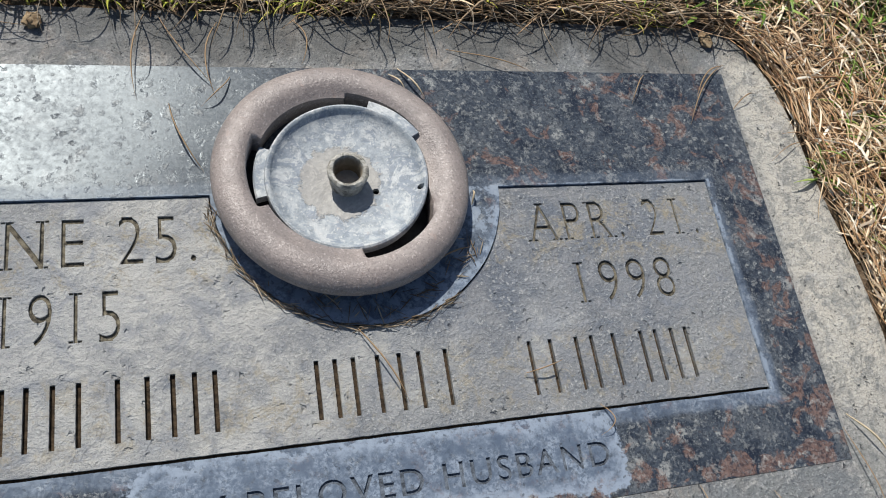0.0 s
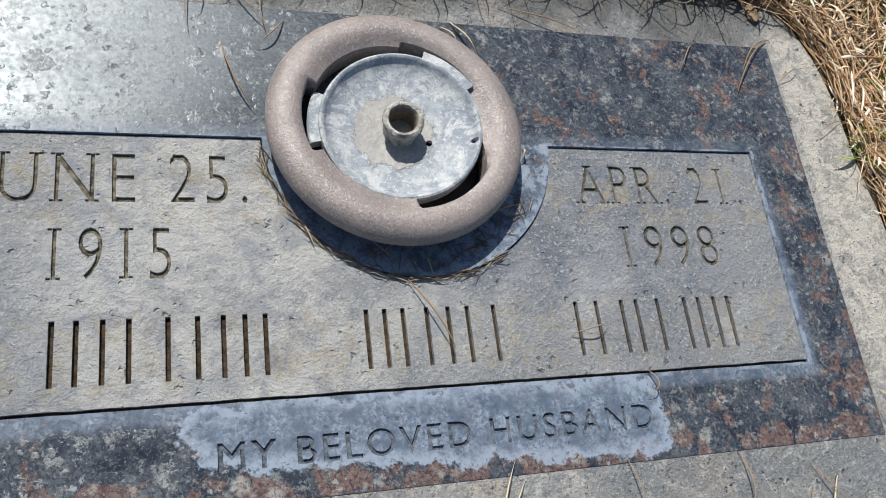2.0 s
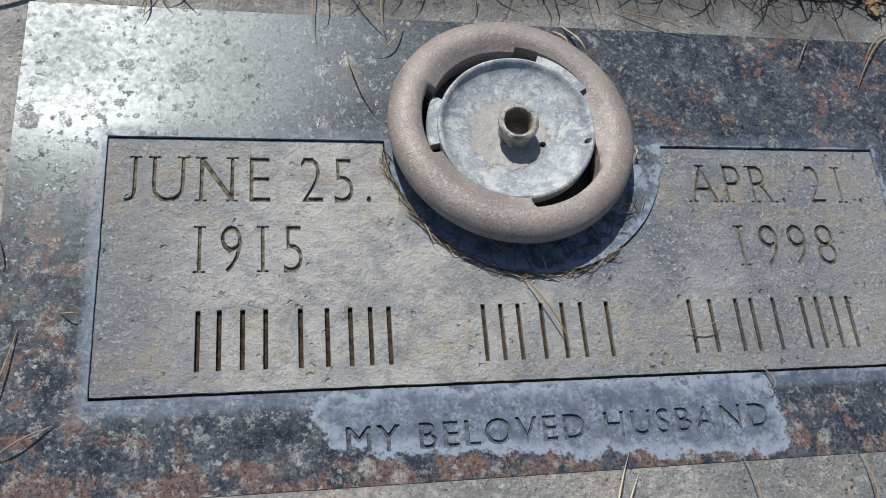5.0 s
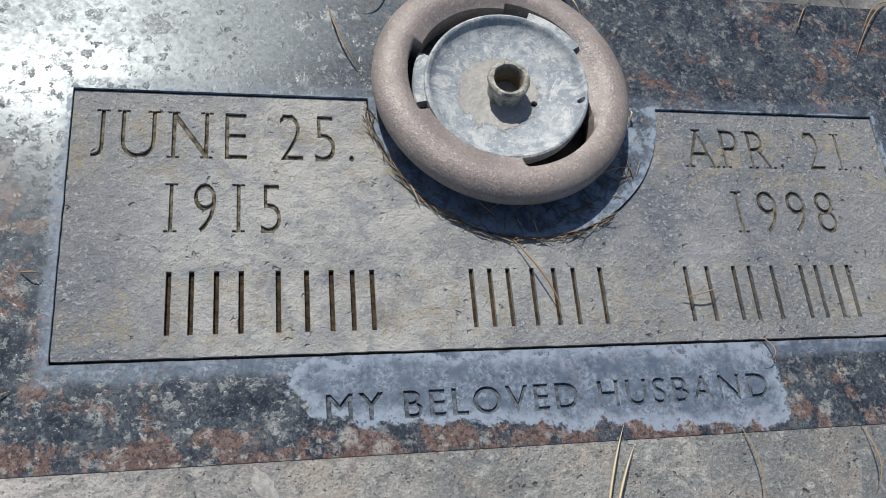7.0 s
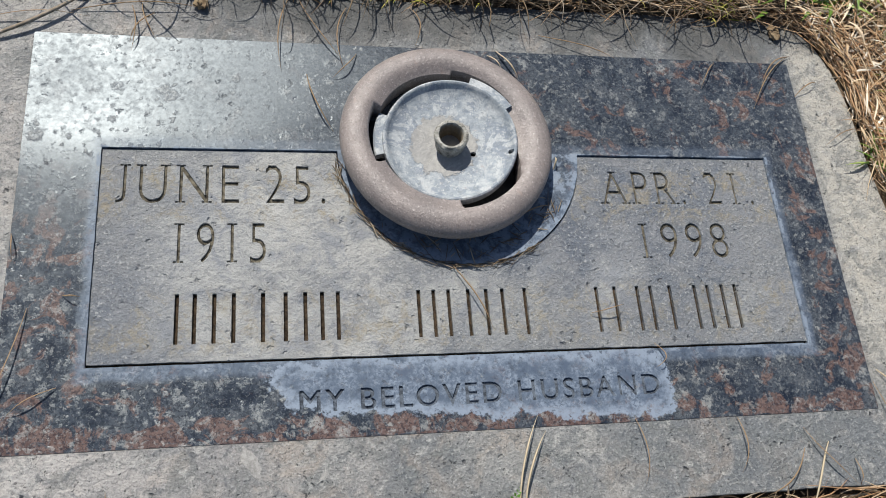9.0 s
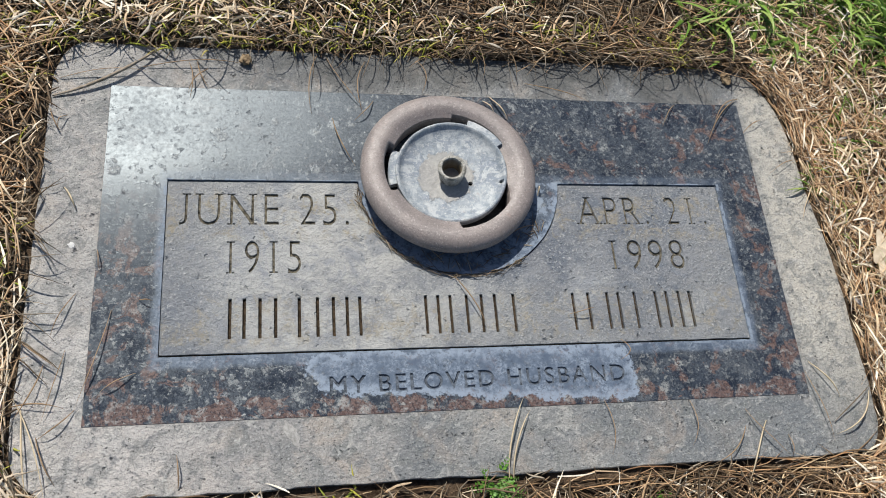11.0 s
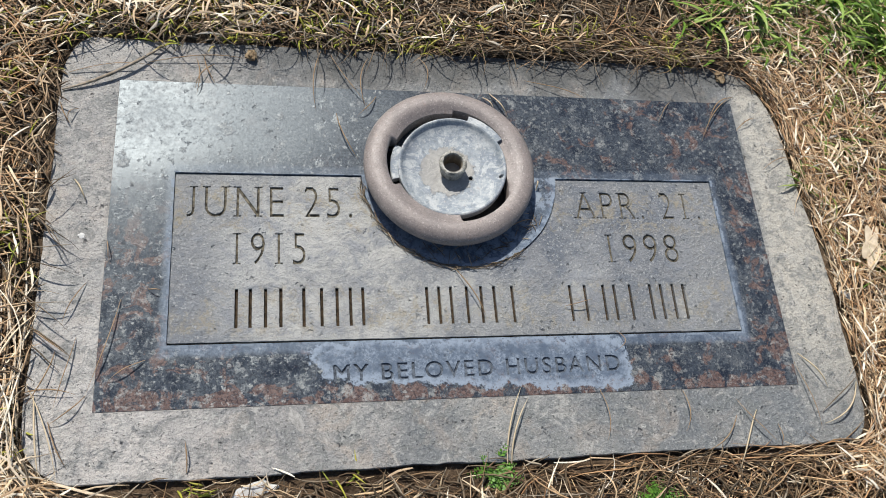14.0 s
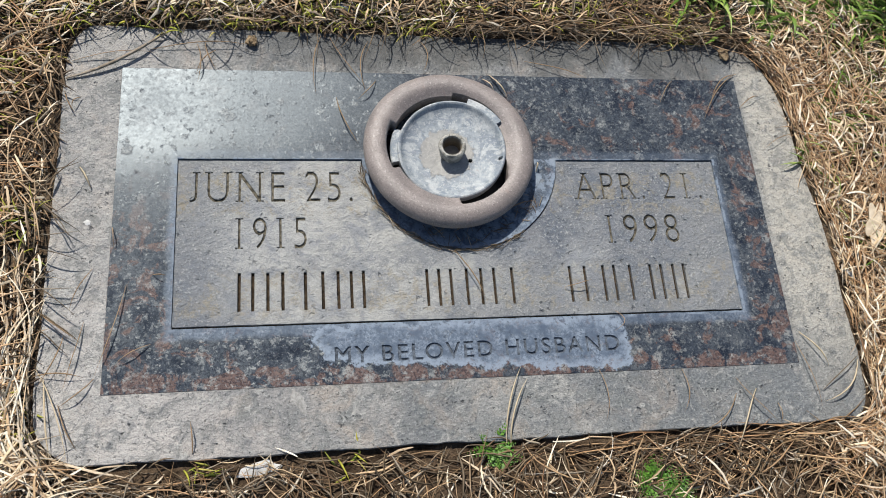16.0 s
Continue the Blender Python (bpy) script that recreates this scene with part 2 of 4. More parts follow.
    if not cut:
        pits = n.math("MAXIMUM", pits, n.math("MULTIPLY", n.step(n.voronoi(420), 0.1, 0.25, 1, 0), n.step(n.noise(140, 3, 0.6), 0.48, 0.58)))
    col = n.mix(n.math("MULTIPLY", pits, 0.5 if cut else 0.8), col, (0.05, 0.052, 0.056))
    if not cut:
        # earth washed in under the overhanging grass, and that grass's shade painted on
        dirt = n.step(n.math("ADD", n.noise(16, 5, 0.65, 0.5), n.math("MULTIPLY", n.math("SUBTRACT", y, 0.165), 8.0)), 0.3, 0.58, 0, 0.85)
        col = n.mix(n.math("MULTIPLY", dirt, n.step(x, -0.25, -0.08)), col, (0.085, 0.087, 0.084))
    if cut:
        # mossy ochre staining in the middle rows of lettering
        rows = n.math("MAXIMUM", n.step(n.math("ABSOLUTE", n.math("SUBTRACT", y, 0.045)), 0.012, 0.026, 1, 0), n.step(n.math("ABSOLUTE", n.math("ADD", y, 0.034)), 0.012, 0.024, 0.8, 0))
        pale = n.step(n.math("SUBTRACT", n.noise(16, 4, 0.6), n.math("MULTIPLY", x, 0.75)), 0.42, 0.66, 0, 0.85)
        pale = n.math("MULTIPLY", pale, n.step(n.noise(300, 4, 0.7), 0.3, 0.6, 0.5, 1.0))
        pale = n.math("MULTIPLY", pale, n.step(x, -0.2, -0.16, 0.2, 1.0))
        col = n.mix(pale, col, (0.385, 0.388, 0.375))
        # a paler, noise-broken band on the panel beside the vase
        worn = n.math("MULTIPLY", n.step(n.math("ABSOLUTE", n.math("ADD", x, 0.085)), 0.03, 0.10, 0.6, 0.0), n.step(n.noise(42, 5, 0.7), 0.36, 0.58))
        col = n.mix(worn, col, (0.47, 0.465, 0.435))
        slate = n.math("MULTIPLY", n.step(n.noise(30, 6, 0.7, 1.0), 0.48, 0.62), 0.62)
        col = n.mix(slate, col, n.mix(n.noise(140, 4, 0.7), (0.115, 0.14, 0.18), (0.21, 0.235, 0.27)))
        ochre = n.math("MULTIPLY", n.math("MULTIPLY", n.step(n.noise(60, 6, 0.75, 0.8), 0.46, 0.62, 0, 0.7), n.step(n.noise(330, 4, 0.75), 0.38, 0.58)), rows)
        col = n.mix(ochre, col, n.mix(n.noise(300, 3), (0.2, 0.16, 0.085), (0.38, 0.33, 0.22)))
    h = n.math("ADD", n.noise(420, 6, 0.75), n.math("MULTIPLY", n.noise(130, 4, 0.65), 1.6))
    n.bump(n.math("SUBTRACT", h, n.math("MULTIPLY", pits, 1.2)), 0.85, 0.0018)
    return n.finish(col, n.step(n.noise(60, 3), 0.3, 0.7, rough, rough + 0.12), 0.0, 0.9 if cut else 0.45)


def plain(name, a, b, scale=200.0, rough=0.8, spec=0.3, strength=0.4, dist=0.0006, metal=0.0):
    n = Nodes(name)
    f = n.noise(scale, 5, 0.65)
    n.bump(n.noise(scale * 3, 4, 0.65), strength, dist)
    return n.finish(n.mix(n.step(f, 0.32, 0.68), a, b), rough, metal, spec)


def blades(name, *stops, rough=0.6, spec=0.3, through_light=0.0):
    n = Nodes(name)
    g = n.t.nodes.new("ShaderNodeNewGeometry").outputs["Random Per Island"]
    step = 1.0 / max(1, len(stops) - 1)
    col = n.ramp(g, *[(i * step, c) for i, c in enumerate(stops)])
    col = n.mix(n.step(n.noise(240, 3, 0.6), 0.45, 0.75, 0, 0.25), col, (0.16, 0.12, 0.06))
    n.finish(col, rough, 0.0, spec)
    # thin dry tissue lets light through
    thin = n.t.nodes.new("ShaderNodeBsdfTranslucent")
    n.put(thin.inputs["Color"], col)
    both = n.t.nodes.new("ShaderNodeMixShader")
    both.inputs[0].default_value = through_light
    n.t.links.new(n.bsdf.outputs[0], both.inputs[1])
    n.t.links.new(thin.outputs[0], both.inputs[2])
    n.t.links.new(both.outputs[0], n.t.nodes["Material Output"].inputs["Surface"])
    return n.mat


M_POLISH = granite_polished()
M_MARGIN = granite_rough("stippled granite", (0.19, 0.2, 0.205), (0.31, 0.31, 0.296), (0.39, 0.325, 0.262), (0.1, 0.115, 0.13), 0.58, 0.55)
M_PANEL = granite_rough("cut granite", (0.118, 0.138, 0.168), (0.2, 0.212, 0.22), (0.32, 0.285, 0.22), (0.1, 0.125, 0.165), 0.62, 0.56, True)
M_GROOVE = plain("groove dirt", (0.022, 0.017, 0.013), (0.078, 0.056, 0.036), 350, 0.9, 0.1, 0.8, 0.001)
M_INSCR = plain("frosted groove", (0.035, 0.042, 0.053), (0.13, 0.155, 0.19), 420, 0.8, 0.2, 0.6)


def duff():
    n = Nodes("soil and duff")
    x, y, _ = n.xyz()
    col = n.mix(n.step(n.noise(60, 5, 0.65), 0.35, 0.65), (0.042, 0.028, 0.018), (0.14, 0.098, 0.064))
    straw = n.mix(n.step(n.noise(400, 4, 0.7), 0.35, 0.65), (0.26, 0.18, 0.1), (0.66, 0.55, 0.38))
    most = n.math("MAXIMUM", n.step(x, 0.27, 0.33, 0.0, 0.15), n.step(y, -0.13, -0.05, 0.0, 0.15))
    far = n.math("SQRT", n.math("ADD", n.math("POWER", x, 2.0), n.math("POWER", y, 2.0)))
    away = n.step(n.math("ADD", far, n.math("MULTIPLY", n.math("SUBTRACT", n.noise(5, 4, 0.6), 0.5), 0.7)), 0.45, 0.85)
    most = n.math("ADD", n.math("MULTIPLY", most, n.math("SUBTRACT", 1.0, away)), n.math("MULTIPLY", away, n.step(n.noise(2.5, 5, 0.6), 0.35, 0.65)))
    col = n.mix(n.math("MULTIPLY", n.step(n.noise(130, 5, 0.7, 1.0), 0.42, 0.55), most), col, straw)
    n.bump(n.noise(180, 5, 0.7), 1.0, 0.006)
    return n.finish(col, 0.95, 0.0, 0.1)


M_SOIL = duff()
M_STRAW = blades("dry grass", (0.86, 0.76, 0.57), (0.6, 0.42, 0.24), (0.88, 0.81, 0.66), (0.34, 0.22, 0.12), (0.9, 0.84, 0.7), (0.78, 0.62, 0.4), (0.5, 0.33, 0.18), (0.85, 0.76, 0.6))
M_STRAW_GREY = blades("weathered grass", (0.22, 0.165, 0.11), (0.08, 0.058, 0.038), (0.42, 0.35, 0.26), (0.13, 0.092, 0.056), (0.06, 0.044, 0.028), (0.27, 0.19, 0.11))
M_NEEDLE = blades("pine needles", (0.5, 0.29, 0.14), (0.68, 0.47, 0.27), (0.24, 0.13, 0.065), (0.74, 0.56, 0.36), (0.42, 0.22, 0.1), (0.6, 0.44, 0.28))
M_LOOSE = blades("loose needle", (0.27, 0.17, 0.095), (0.34, 0.23, 0.13), (0.2, 0.13, 0.08))
M_STALK = blades("dry stalk", (0.5, 0.39, 0.24), (0.62, 0.52, 0.36), (0.4, 0.29, 0.17))
M_CRUMB = blades("needle crumbs", (0.15, 0.09, 0.052), (0.25, 0.16, 0.085), (0.08, 0.052, 0.032), (0.33, 0.24, 0.15))
M_GREEN = blades("green grass", (0.15, 0.29, 0.035), (0.3, 0.44, 0.08), (0.08, 0.17, 0.02), (0.2, 0.34, 0.05), (0.4, 0.5, 0.14), (0.12, 0.24, 0.03), rough=0.45, spec=0.3, through_light=0.15)
M_YELLOW = blades("yellowing grass", (0.52, 0.48, 0.07), (0.36, 0.42, 0.06), (0.58, 0.48, 0.14), through_light=0.1)


def metal_disc():
    n = Nodes("weathered zinc")
    x, y, _ = n.xyz()
    col = n.ramp(n.noise(75, 5, 0.62, 0.5), (0.32, (0.19, 0.222, 0.258)), (0.47, (0.3, 0.335, 0.362)), (0.64, (0.47, 0.49, 0.495)))
    col = n.mix(n.step(n.noise(48, 6, 0.7, 1.2), 0.5, 0.54, 0, 0.68), col, (0.18, 0.215, 0.262))
    col = n.mix(n.step(n.noise(55, 6, 0.7, 1.5), 0.57, 0.6, 0, 0.6), col, (0.5, 0.52, 0.52))
    col = n.mix(n.step(n.noise(330, 5, 0.75, 0.6), 0.5, 0.62, 0, 0.5), col, (0.17, 0.195, 0.215))
    col = n.mix(n.step(n.noise(420, 4, 0.75, 0.4), 0.54, 0.64, 0, 0.55), col, (0.56, 0.57, 0.56))
    r = n.math("SQRT", n.math("ADD", n.math("POWER", n.math("ADD", x, 0.004), 2.0), n.math("POWER", n.math("ADD", y, 0.001), 2.0)))
    wob = n.math("MULTIPLY", n.math("SUBTRACT", n.noise(120, 5, 0.7), 0.5), 0.02)
    mud = n.step(n.math("ADD", r, wob), 0.0195, 0.0215, 0.62, 0)
    col = n.mix(mud, col, n.mix(n.noise(400, 4), (0.27, 0.25, 0.22), (0.4, 0.375, 0.33)))
    col = n.mix(n.step(n.noise(140, 4, 0.7, 0.8), 0.6, 0.72, 0, 0.5), col, (0.33, 0.29, 0.27))
    n.bump(n.math("ADD", n.noise(300, 4, 0.6), n.math("MULTIPLY", mud, 1.4)), 0.6, 0.0009)
    return n.finish(col, n.step(n.noise(80, 3), 0.3, 0.7, 0.58, 0.75), 0.1, 0.35)


M_DISC = metal_disc()


def cast_ring():
    n = Nodes("pinkish sand-cast ring")
    col = n.mix(n.step(n.noise(40, 4, 0.6), 0.35, 0.65), (0.205, 0.178, 0.168), (0.275, 0.235, 0.217))
    col = n.mix(n.step(n.noise(800, 4, 0.8), 0.5, 0.64, 0, 0.65), col, (0.11, 0.09, 0.082))
    col = n.mix(n.step(n.noise(650, 3, 0.75), 0.56, 0.68, 0, 0.6), col, (0.5, 0.45, 0.42))
    col = n.mix(n.step(n.noise(110, 5, 0.7, 0.5), 0.6, 0.72, 0, 0.35), col, (0.3, 0.2, 0.165))
    n.bump(n.math("ADD", n.noise(700, 4, 0.7), n.math("MULTIPLY", n.noise(60, 3), 1.5)), 0.6, 0.0007)
    return n.finish(col, n.step(n.noise(300, 3), 0.35, 0.65, 0.4, 0.56), 0.0, 0.7)


M_RING = cast_ring()


def crusted():
    n = Nodes("crusted zinc")
    x, y, z = n.xyz()
    col = n.ramp(n.noise(260, 5, 0.7, 0.6), (0.34, (0.13, 0.125, 0.11)), (0.48, (0.3, 0.29, 0.255)), (0.64, (0.47, 0.46, 0.42)))
    r = n.math("SQRT", n.math("ADD", n.math("POWER", x, 2.0), n.math("POWER", y, 2.0)))
    col = n.mix(n.step(r, 0.0070, 0.0078, 0.8, 0), col, n.mix(n.noise(300, 4), (0.1, 0.075, 0.045), (0.25, 0.2, 0.13)))
    n.bump(n.noise(600, 5, 0.7), 0.8, 0.001)
    return n.finish(col, 0.8, 0.0, 0.3)


M_TUBE = crusted()
M_DARK = plain("dark inside", (0.02, 0.02, 0.022), (0.05, 0.05, 0.05), 100, 0.8, 0.2)


# ---- making meshes ----
def mesh_object(name, verts, faces, material, parent=None, smooth=False):
    me = bpy.data.meshes.new(name)
    me.from_pydata([tuple(v) for v in verts], [], [tuple(f) for f in faces])
    me.materials.append(material)
    if smooth:
        me.polygons.foreach_set("use_smooth", [True] * len(me.polygons))
    me.update()
    ob = new(name, me)
    ob.parent = parent
    return ob


def part(name, bm, material, parent, label="", smooth=False):
    me = bpy.data.meshes.new(name)
    bm.to_mesh(me)
    bm.free()
    me.materials.append(material)
    if smooth:
        me.polygons.foreach_set("use_smooth", [True] * len(me.polygons))
        me.set_sharp_from_angle(angle=radians(42))
    ob = new(name, me)
    ob.parent = parent
    return tagged(ob, label)


def empty(name, m, label, category, group="", kind=""):
    ob = new(name)
    ob.empty_display_size = 0.02
    ob.matrix_world = m
    return tagged(ob, label, category, group, kind)


def box_bm(x0, x1, y0, y1, z0, z1, bevel=0.0):
    bm = bmesh.new()
    bmesh.ops.create_cube(bm, size=1, matrix=Matrix.Translation(((x0 + x1) / 2, (y0 + y1) / 2, (z0 + z1) / 2)) @ Matrix.Diagonal((x1 - x0, y1 - y0, z1 - z0, 1)))
    if bevel:
        bmesh.ops.bevel(bm, geom=bm.edges[:], offset=bevel, segments=2, affect="EDGES")
    return bm


# the worn stone: its sides, and the reach of each corner's curve along both sides
SX0, SX1, SY0, SY1 = -0.2955, 0.2965, -0.1455, 0.1872
WORN = ((1, 1, 0.046, 0.085), (-1, 1, 0.020, 0.036), (-1, -1, 0.034, 0.036), (1, -1, 0.020, 0.026))


def swell(y):
    """How far the stone's outer side stands out towards its foot."""
    t = min(1.0, max(0.0, (0.10 - y) / 0.11))
    return 0.0095 * t * t * (3 - 2 * t)


def on_stone(x, y, g=0.0):
    x1 = SX1 + swell(y)
    if not (SX0 - g < x < x1 + g and SY0 - g < y < SY1 + g):
        return False
    for sx, sy, rx, ry in WORN:
        u = (rx - ((x1 - x) if sx > 0 else (x - SX0))) / (rx + g)
        v = (ry - ((SY1 - y) if sy > 0 else (y - SY0))) / (ry + g)
        if u > 0 and v > 0 and u * u + v * v > 1:
            return False
    return True


def stone_line(wobble, seed, step=0.006):
    """The stone's outline, counterclockwise, a little uneven."""
    pts = []
    for (sx, sy, rx, ry), a0 in zip(WORN, (0, 90, 180, 270)):
        cx, cy = (SX1 - rx) if sx > 0 else (SX0 + rx), (SY1 - ry) if sy > 0 else (SY0 + ry)
        for i in range(13):
            a = radians(a0 + 90 * i / 12)
            pts.append((cx + rx * math.cos(a), cy + ry * math.sin(a)))
    out = []
    for (ax, ay), (bx, by) in zip(pts, pts[1:] + pts[:1]):
        k = max(1, int(math.hypot(bx - ax, by - ay) / step))
        for i in range(k):
            x, y = ax + (bx - ax) * i / k, ay + (by - ay) * i / k
            v = noise.noise_vector((x * 28 + seed, y * 28, seed)) + 0.5 * noise.noise_vector((x * 110, y * 110, seed))
            out.append((x + (swell(y) if x > 0.2 else 0.0) + wobble * v.x, y + wobble * v.y))
    return out


def outline_plate(name, outlines, z0, z1, material, parent, label="", letters=(), lip=0.0):
    """A plate cut to the first outline, with the others and the letters as openings through it."""
    cu = bpy.data.curves.new(name, "CURVE")
    cu.dimensions, cu.fill_mode = "2D", "BOTH"
    k = 100.0                       # drawn large, then shrunk, so that small letters fill cleanly
    cu.extrude = ((z1 - z0) / 2 - lip) * k
    cu.bevel_depth, cu.bevel_resolution = lip * k, 1
    cu.offset = -lip * k
    for pts in outlines:
        sp = cu.splines.new("POLY")
        sp.points.add(len(pts) - 1)
        sp.use_cyclic_u = True
        for p, (x, y) in zip(sp.points, pts):
            p.co = (x * k, y * k, 0, 1)
    for pts in letters:
        sp = cu.splines.new("POLY")
        sp.points.add(len(pts) - 1)
        sp.use_cyclic_u = True
        for p, (x, y) in zip(sp.points, pts):
            p.co = (x * k, y * k, 0, 1)
    tmp = new(name, cu)
    me = bpy.data.meshes.new_from_object(tmp.evaluated_get(bpy.context.evaluated_depsgraph_get()))
    bpy.data.objects.remove(tmp)
    bpy.data.curves.remove(cu)
    me.name = name
    me.materials.clear()
    me.materials.append(material)
    me.transform(Matrix.Translation((0, 0, (z0 + z1) / 2)) @ Matrix.Diagonal((1 / k, 1 / k, 1 / k, 1)))
    bm = bmesh.new()
    bm.from_mesh(me)
    bmesh.ops.remove_doubles(bm, verts=bm.verts[:], dist=0.00001)
    bm.to_mesh(me)
    bm.free()
    ob = new(name, me)
    ob.parent = parent
    return tagged(ob, label)


def glyphs(text, x0, x1, y0, y1, thin=0.0, slope=0.0):
    """The outlines of a line of built-in lettering, fitted to the box."""
    cu = bpy.data.curves.new("line", "FONT")
    cu.body, cu.size, cu.resolution_u = text, 1.0, 3
    cu.space_character = 1.18
    ob = new("line", cu)
    dg = bpy.context.evaluated_depsgraph_get()
    flat = ob.evaluated_get(dg).to_curve(dg)
    loops = []
    for sp in flat.splines:
        bz = sp.bezier_points
        loop = []
        for i in range(len(bz)):
            a, b = bz[i], bz[(i + 1) % len(bz)]
            p0, p1, p2, p3 = a.co, a.handle_right, b.handle_left, b.co
            straight = ((p1 - p0).cross(p3 - p0)).length < 1e-5 and ((p2 - p0).cross(p3 - p0)).length < 1e-5
            for k in range(1 if straight else 4):
                t = k / (1 if straight else 4)
                q = p0 * (1 - t) ** 3 + p1 * 3 * t * (1 - t) ** 2 + p2 * 3 * t * t * (1 - t) + p3 * t ** 3
                loop.append((q.x, q.y))
        loops.append(loop)
    bpy.data.objects.remove(ob)
    bpy.data.curves.remove(cu)
    for l in loops:                     # no letter hangs below the line
        lo, hi = min(p[1] for p in l), max(p[1] for p in l)
        if lo < -0.08:
            l[:] = [(x, (y - lo) * hi / (hi - lo)) for x, y in l]
    xs, ys = [p[0] for l in loops for p in l], [p[1] for l in loops for p in l]
    sx, sy = (x1 - x0) / (max(xs) - min(xs)), (y1 - y0) / (max(ys) - min(ys))
    fitted = [[(x0 + (x - min(xs)) * sx, y0 + (y - min(ys)) * sy + slope * (x - min(xs)) * sx) for x, y in l] for l in loops]
    turn = 1 if sum(ax * by - bx * ay for l in fitted for (ax, ay), (bx, by) in zip(l, l[1:] + l[:1])) > 0 else -1
    return [drawn_in(l, thin * turn) for l in fitted]


def drawn_in(loop, d):
    """A closed outline moved by d to its left: strokes become thinner, or stouter where d is negative."""
    loop = [p for p, q in zip(loop, loop[-1:] + loop[:-1]) if math.hypot(p[0] - q[0], p[1] - q[1]) > 1e-6]
    out = []
    for (ax, ay), (bx, by), (cx, cy) in zip(loop[-1:] + loop[:-1], loop, loop[1:] + loop[:1]):
        u, v = Vector((bx - ax, by - ay)).normalized(), Vector((cx - bx, cy - by)).normalized()
        n0, n1 = Vector((-u.y, u.x)), Vector((-v.y, v.x))
        m = n0 + n1
        k = d / max(0.45, 0.5 * m.length_squared) if m.length > 0.1 else 0.0
        out.append((bx + m.x * k, by + m.y * k))
    return out


def serifs(loops, reach=0.0020, thick=0.0011):
    """Short feet to both sides of every narrow stem end, as in old cut lettering."""
    out = []
    for l in loops:
        ys = [p[1] for p in l]
        lo, hi = min(ys), max(ys)
        if hi - lo < 0.015:
            continue
        for (ax, ay), (bx, by) in zip(l, l[1:] + l[:1]):
            for level, sgn in ((lo, 1), (hi, -1)):
                if abs(ay - level) < 0.0004 and abs(by - level) < 0.0004 and 0.0008 < abs(ax - bx) < 0.0045:
                    x0, x1 = min(ax, bx), max(ax, bx)
                    for p, q in ((x0 - reach, x0 - 0.00012), (x1 + 0.00012, x1 + reach)):
                        y0, y1 = sorted((level, level + sgn * thick))
                        out.append([(p, y0), (q, y0), (q, y1), (p, y1)])
    return out


def lathe(bm, profile, segs=96, a0=0.0, a1=360.0, close=False):
    """profile: a list of (radius, z), or a function from the angle to one."""
    full = abs(a1 - a0) >= 359.9
    rows = []
    for i in range(segs if full else segs + 1):
        a = a0 + (a1 - a0) * i / segs
        pts = profile(a) if callable(profile) else profile
        rows.append([bm.verts.new((r * math.cos(radians(a)), r * math.sin(radians(a)), z)) for r, z in pts])
    n = len(rows[0])
    for i in range(len(rows) if full else len(rows) - 1):
        p, q = rows[i], rows[(i + 1) % len(rows)]
        for j in range(n if close else n - 1):
            k = (j + 1) % n
            bm.faces.new((p[j], q[j], q[k], p[k]))
    if not full and close:
        bm.faces.new(rows[0])
        bm.faces.new(rows[-1][::-1])
    bmesh.ops.remove_doubles(bm, verts=bm.verts[:], dist=0.000001)
    bmesh.ops.recalc_face_normals(bm, faces=bm.faces[:])
    return bm


# ---- the ground ----
GROUND_Z = -0.012
def ground_height(x, y):
    d = max(abs(x) - 0.304, abs(y - 0.0205) - 0.166, 0.0)
    near = min(1.0, d / 0.05)
    if d == 0.0 and min(0.297 - abs(x), 0.166 - abs(y - 0.0205)) > 0.03:
        return -0.03
    rise = 0.005 + 0.006 * min(1.0, max(0.0, (y + 0.15) / 0.06, (abs(x) - 0.275) / 0.025))
    return GROUND_Z + rise + near * (0.006 * noise.noise((x * 9, y * 9, 3)) + 0.004 * noise.noise((x * 31, y * 31, 7)) + 0.004)


def make_ground():
    xs = [-120, -30, -8, -3, -1.6] + [-1.2 + 0.02 * i for i in range(121)] + [1.6, 3, 8, 30, 120]
    verts = [(x, y, ground_height(x, y) if abs(x) < 2 and abs(y) < 2 else GROUND_Z) for y in xs for x in xs]
    k = len(xs)
    faces = [(j * k + i, j * k + i + 1, (j + 1) * k + i + 1, (j + 1) * k + i) for j in range(k - 1) for i in range(k - 1)]
    return tagged(mesh_object("ground", verts, faces, M_SOIL, smooth=True), "brown bare soil under dry grass and needles", "ground", kind="structure")


make_ground()

# ---- the grave marker ----
marker = empty("grave_marker", pose(0, 0, 0), "flat grey granite grave marker with polished border and engraved sunken panel", "grave marker")
BASE = -0.0044
slab_line = stone_line(0.0014, 4.0)
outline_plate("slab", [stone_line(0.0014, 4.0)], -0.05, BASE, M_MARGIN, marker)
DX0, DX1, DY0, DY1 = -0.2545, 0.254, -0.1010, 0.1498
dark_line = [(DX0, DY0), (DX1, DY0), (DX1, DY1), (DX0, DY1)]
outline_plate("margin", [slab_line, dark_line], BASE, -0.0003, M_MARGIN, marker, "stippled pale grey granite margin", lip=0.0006)


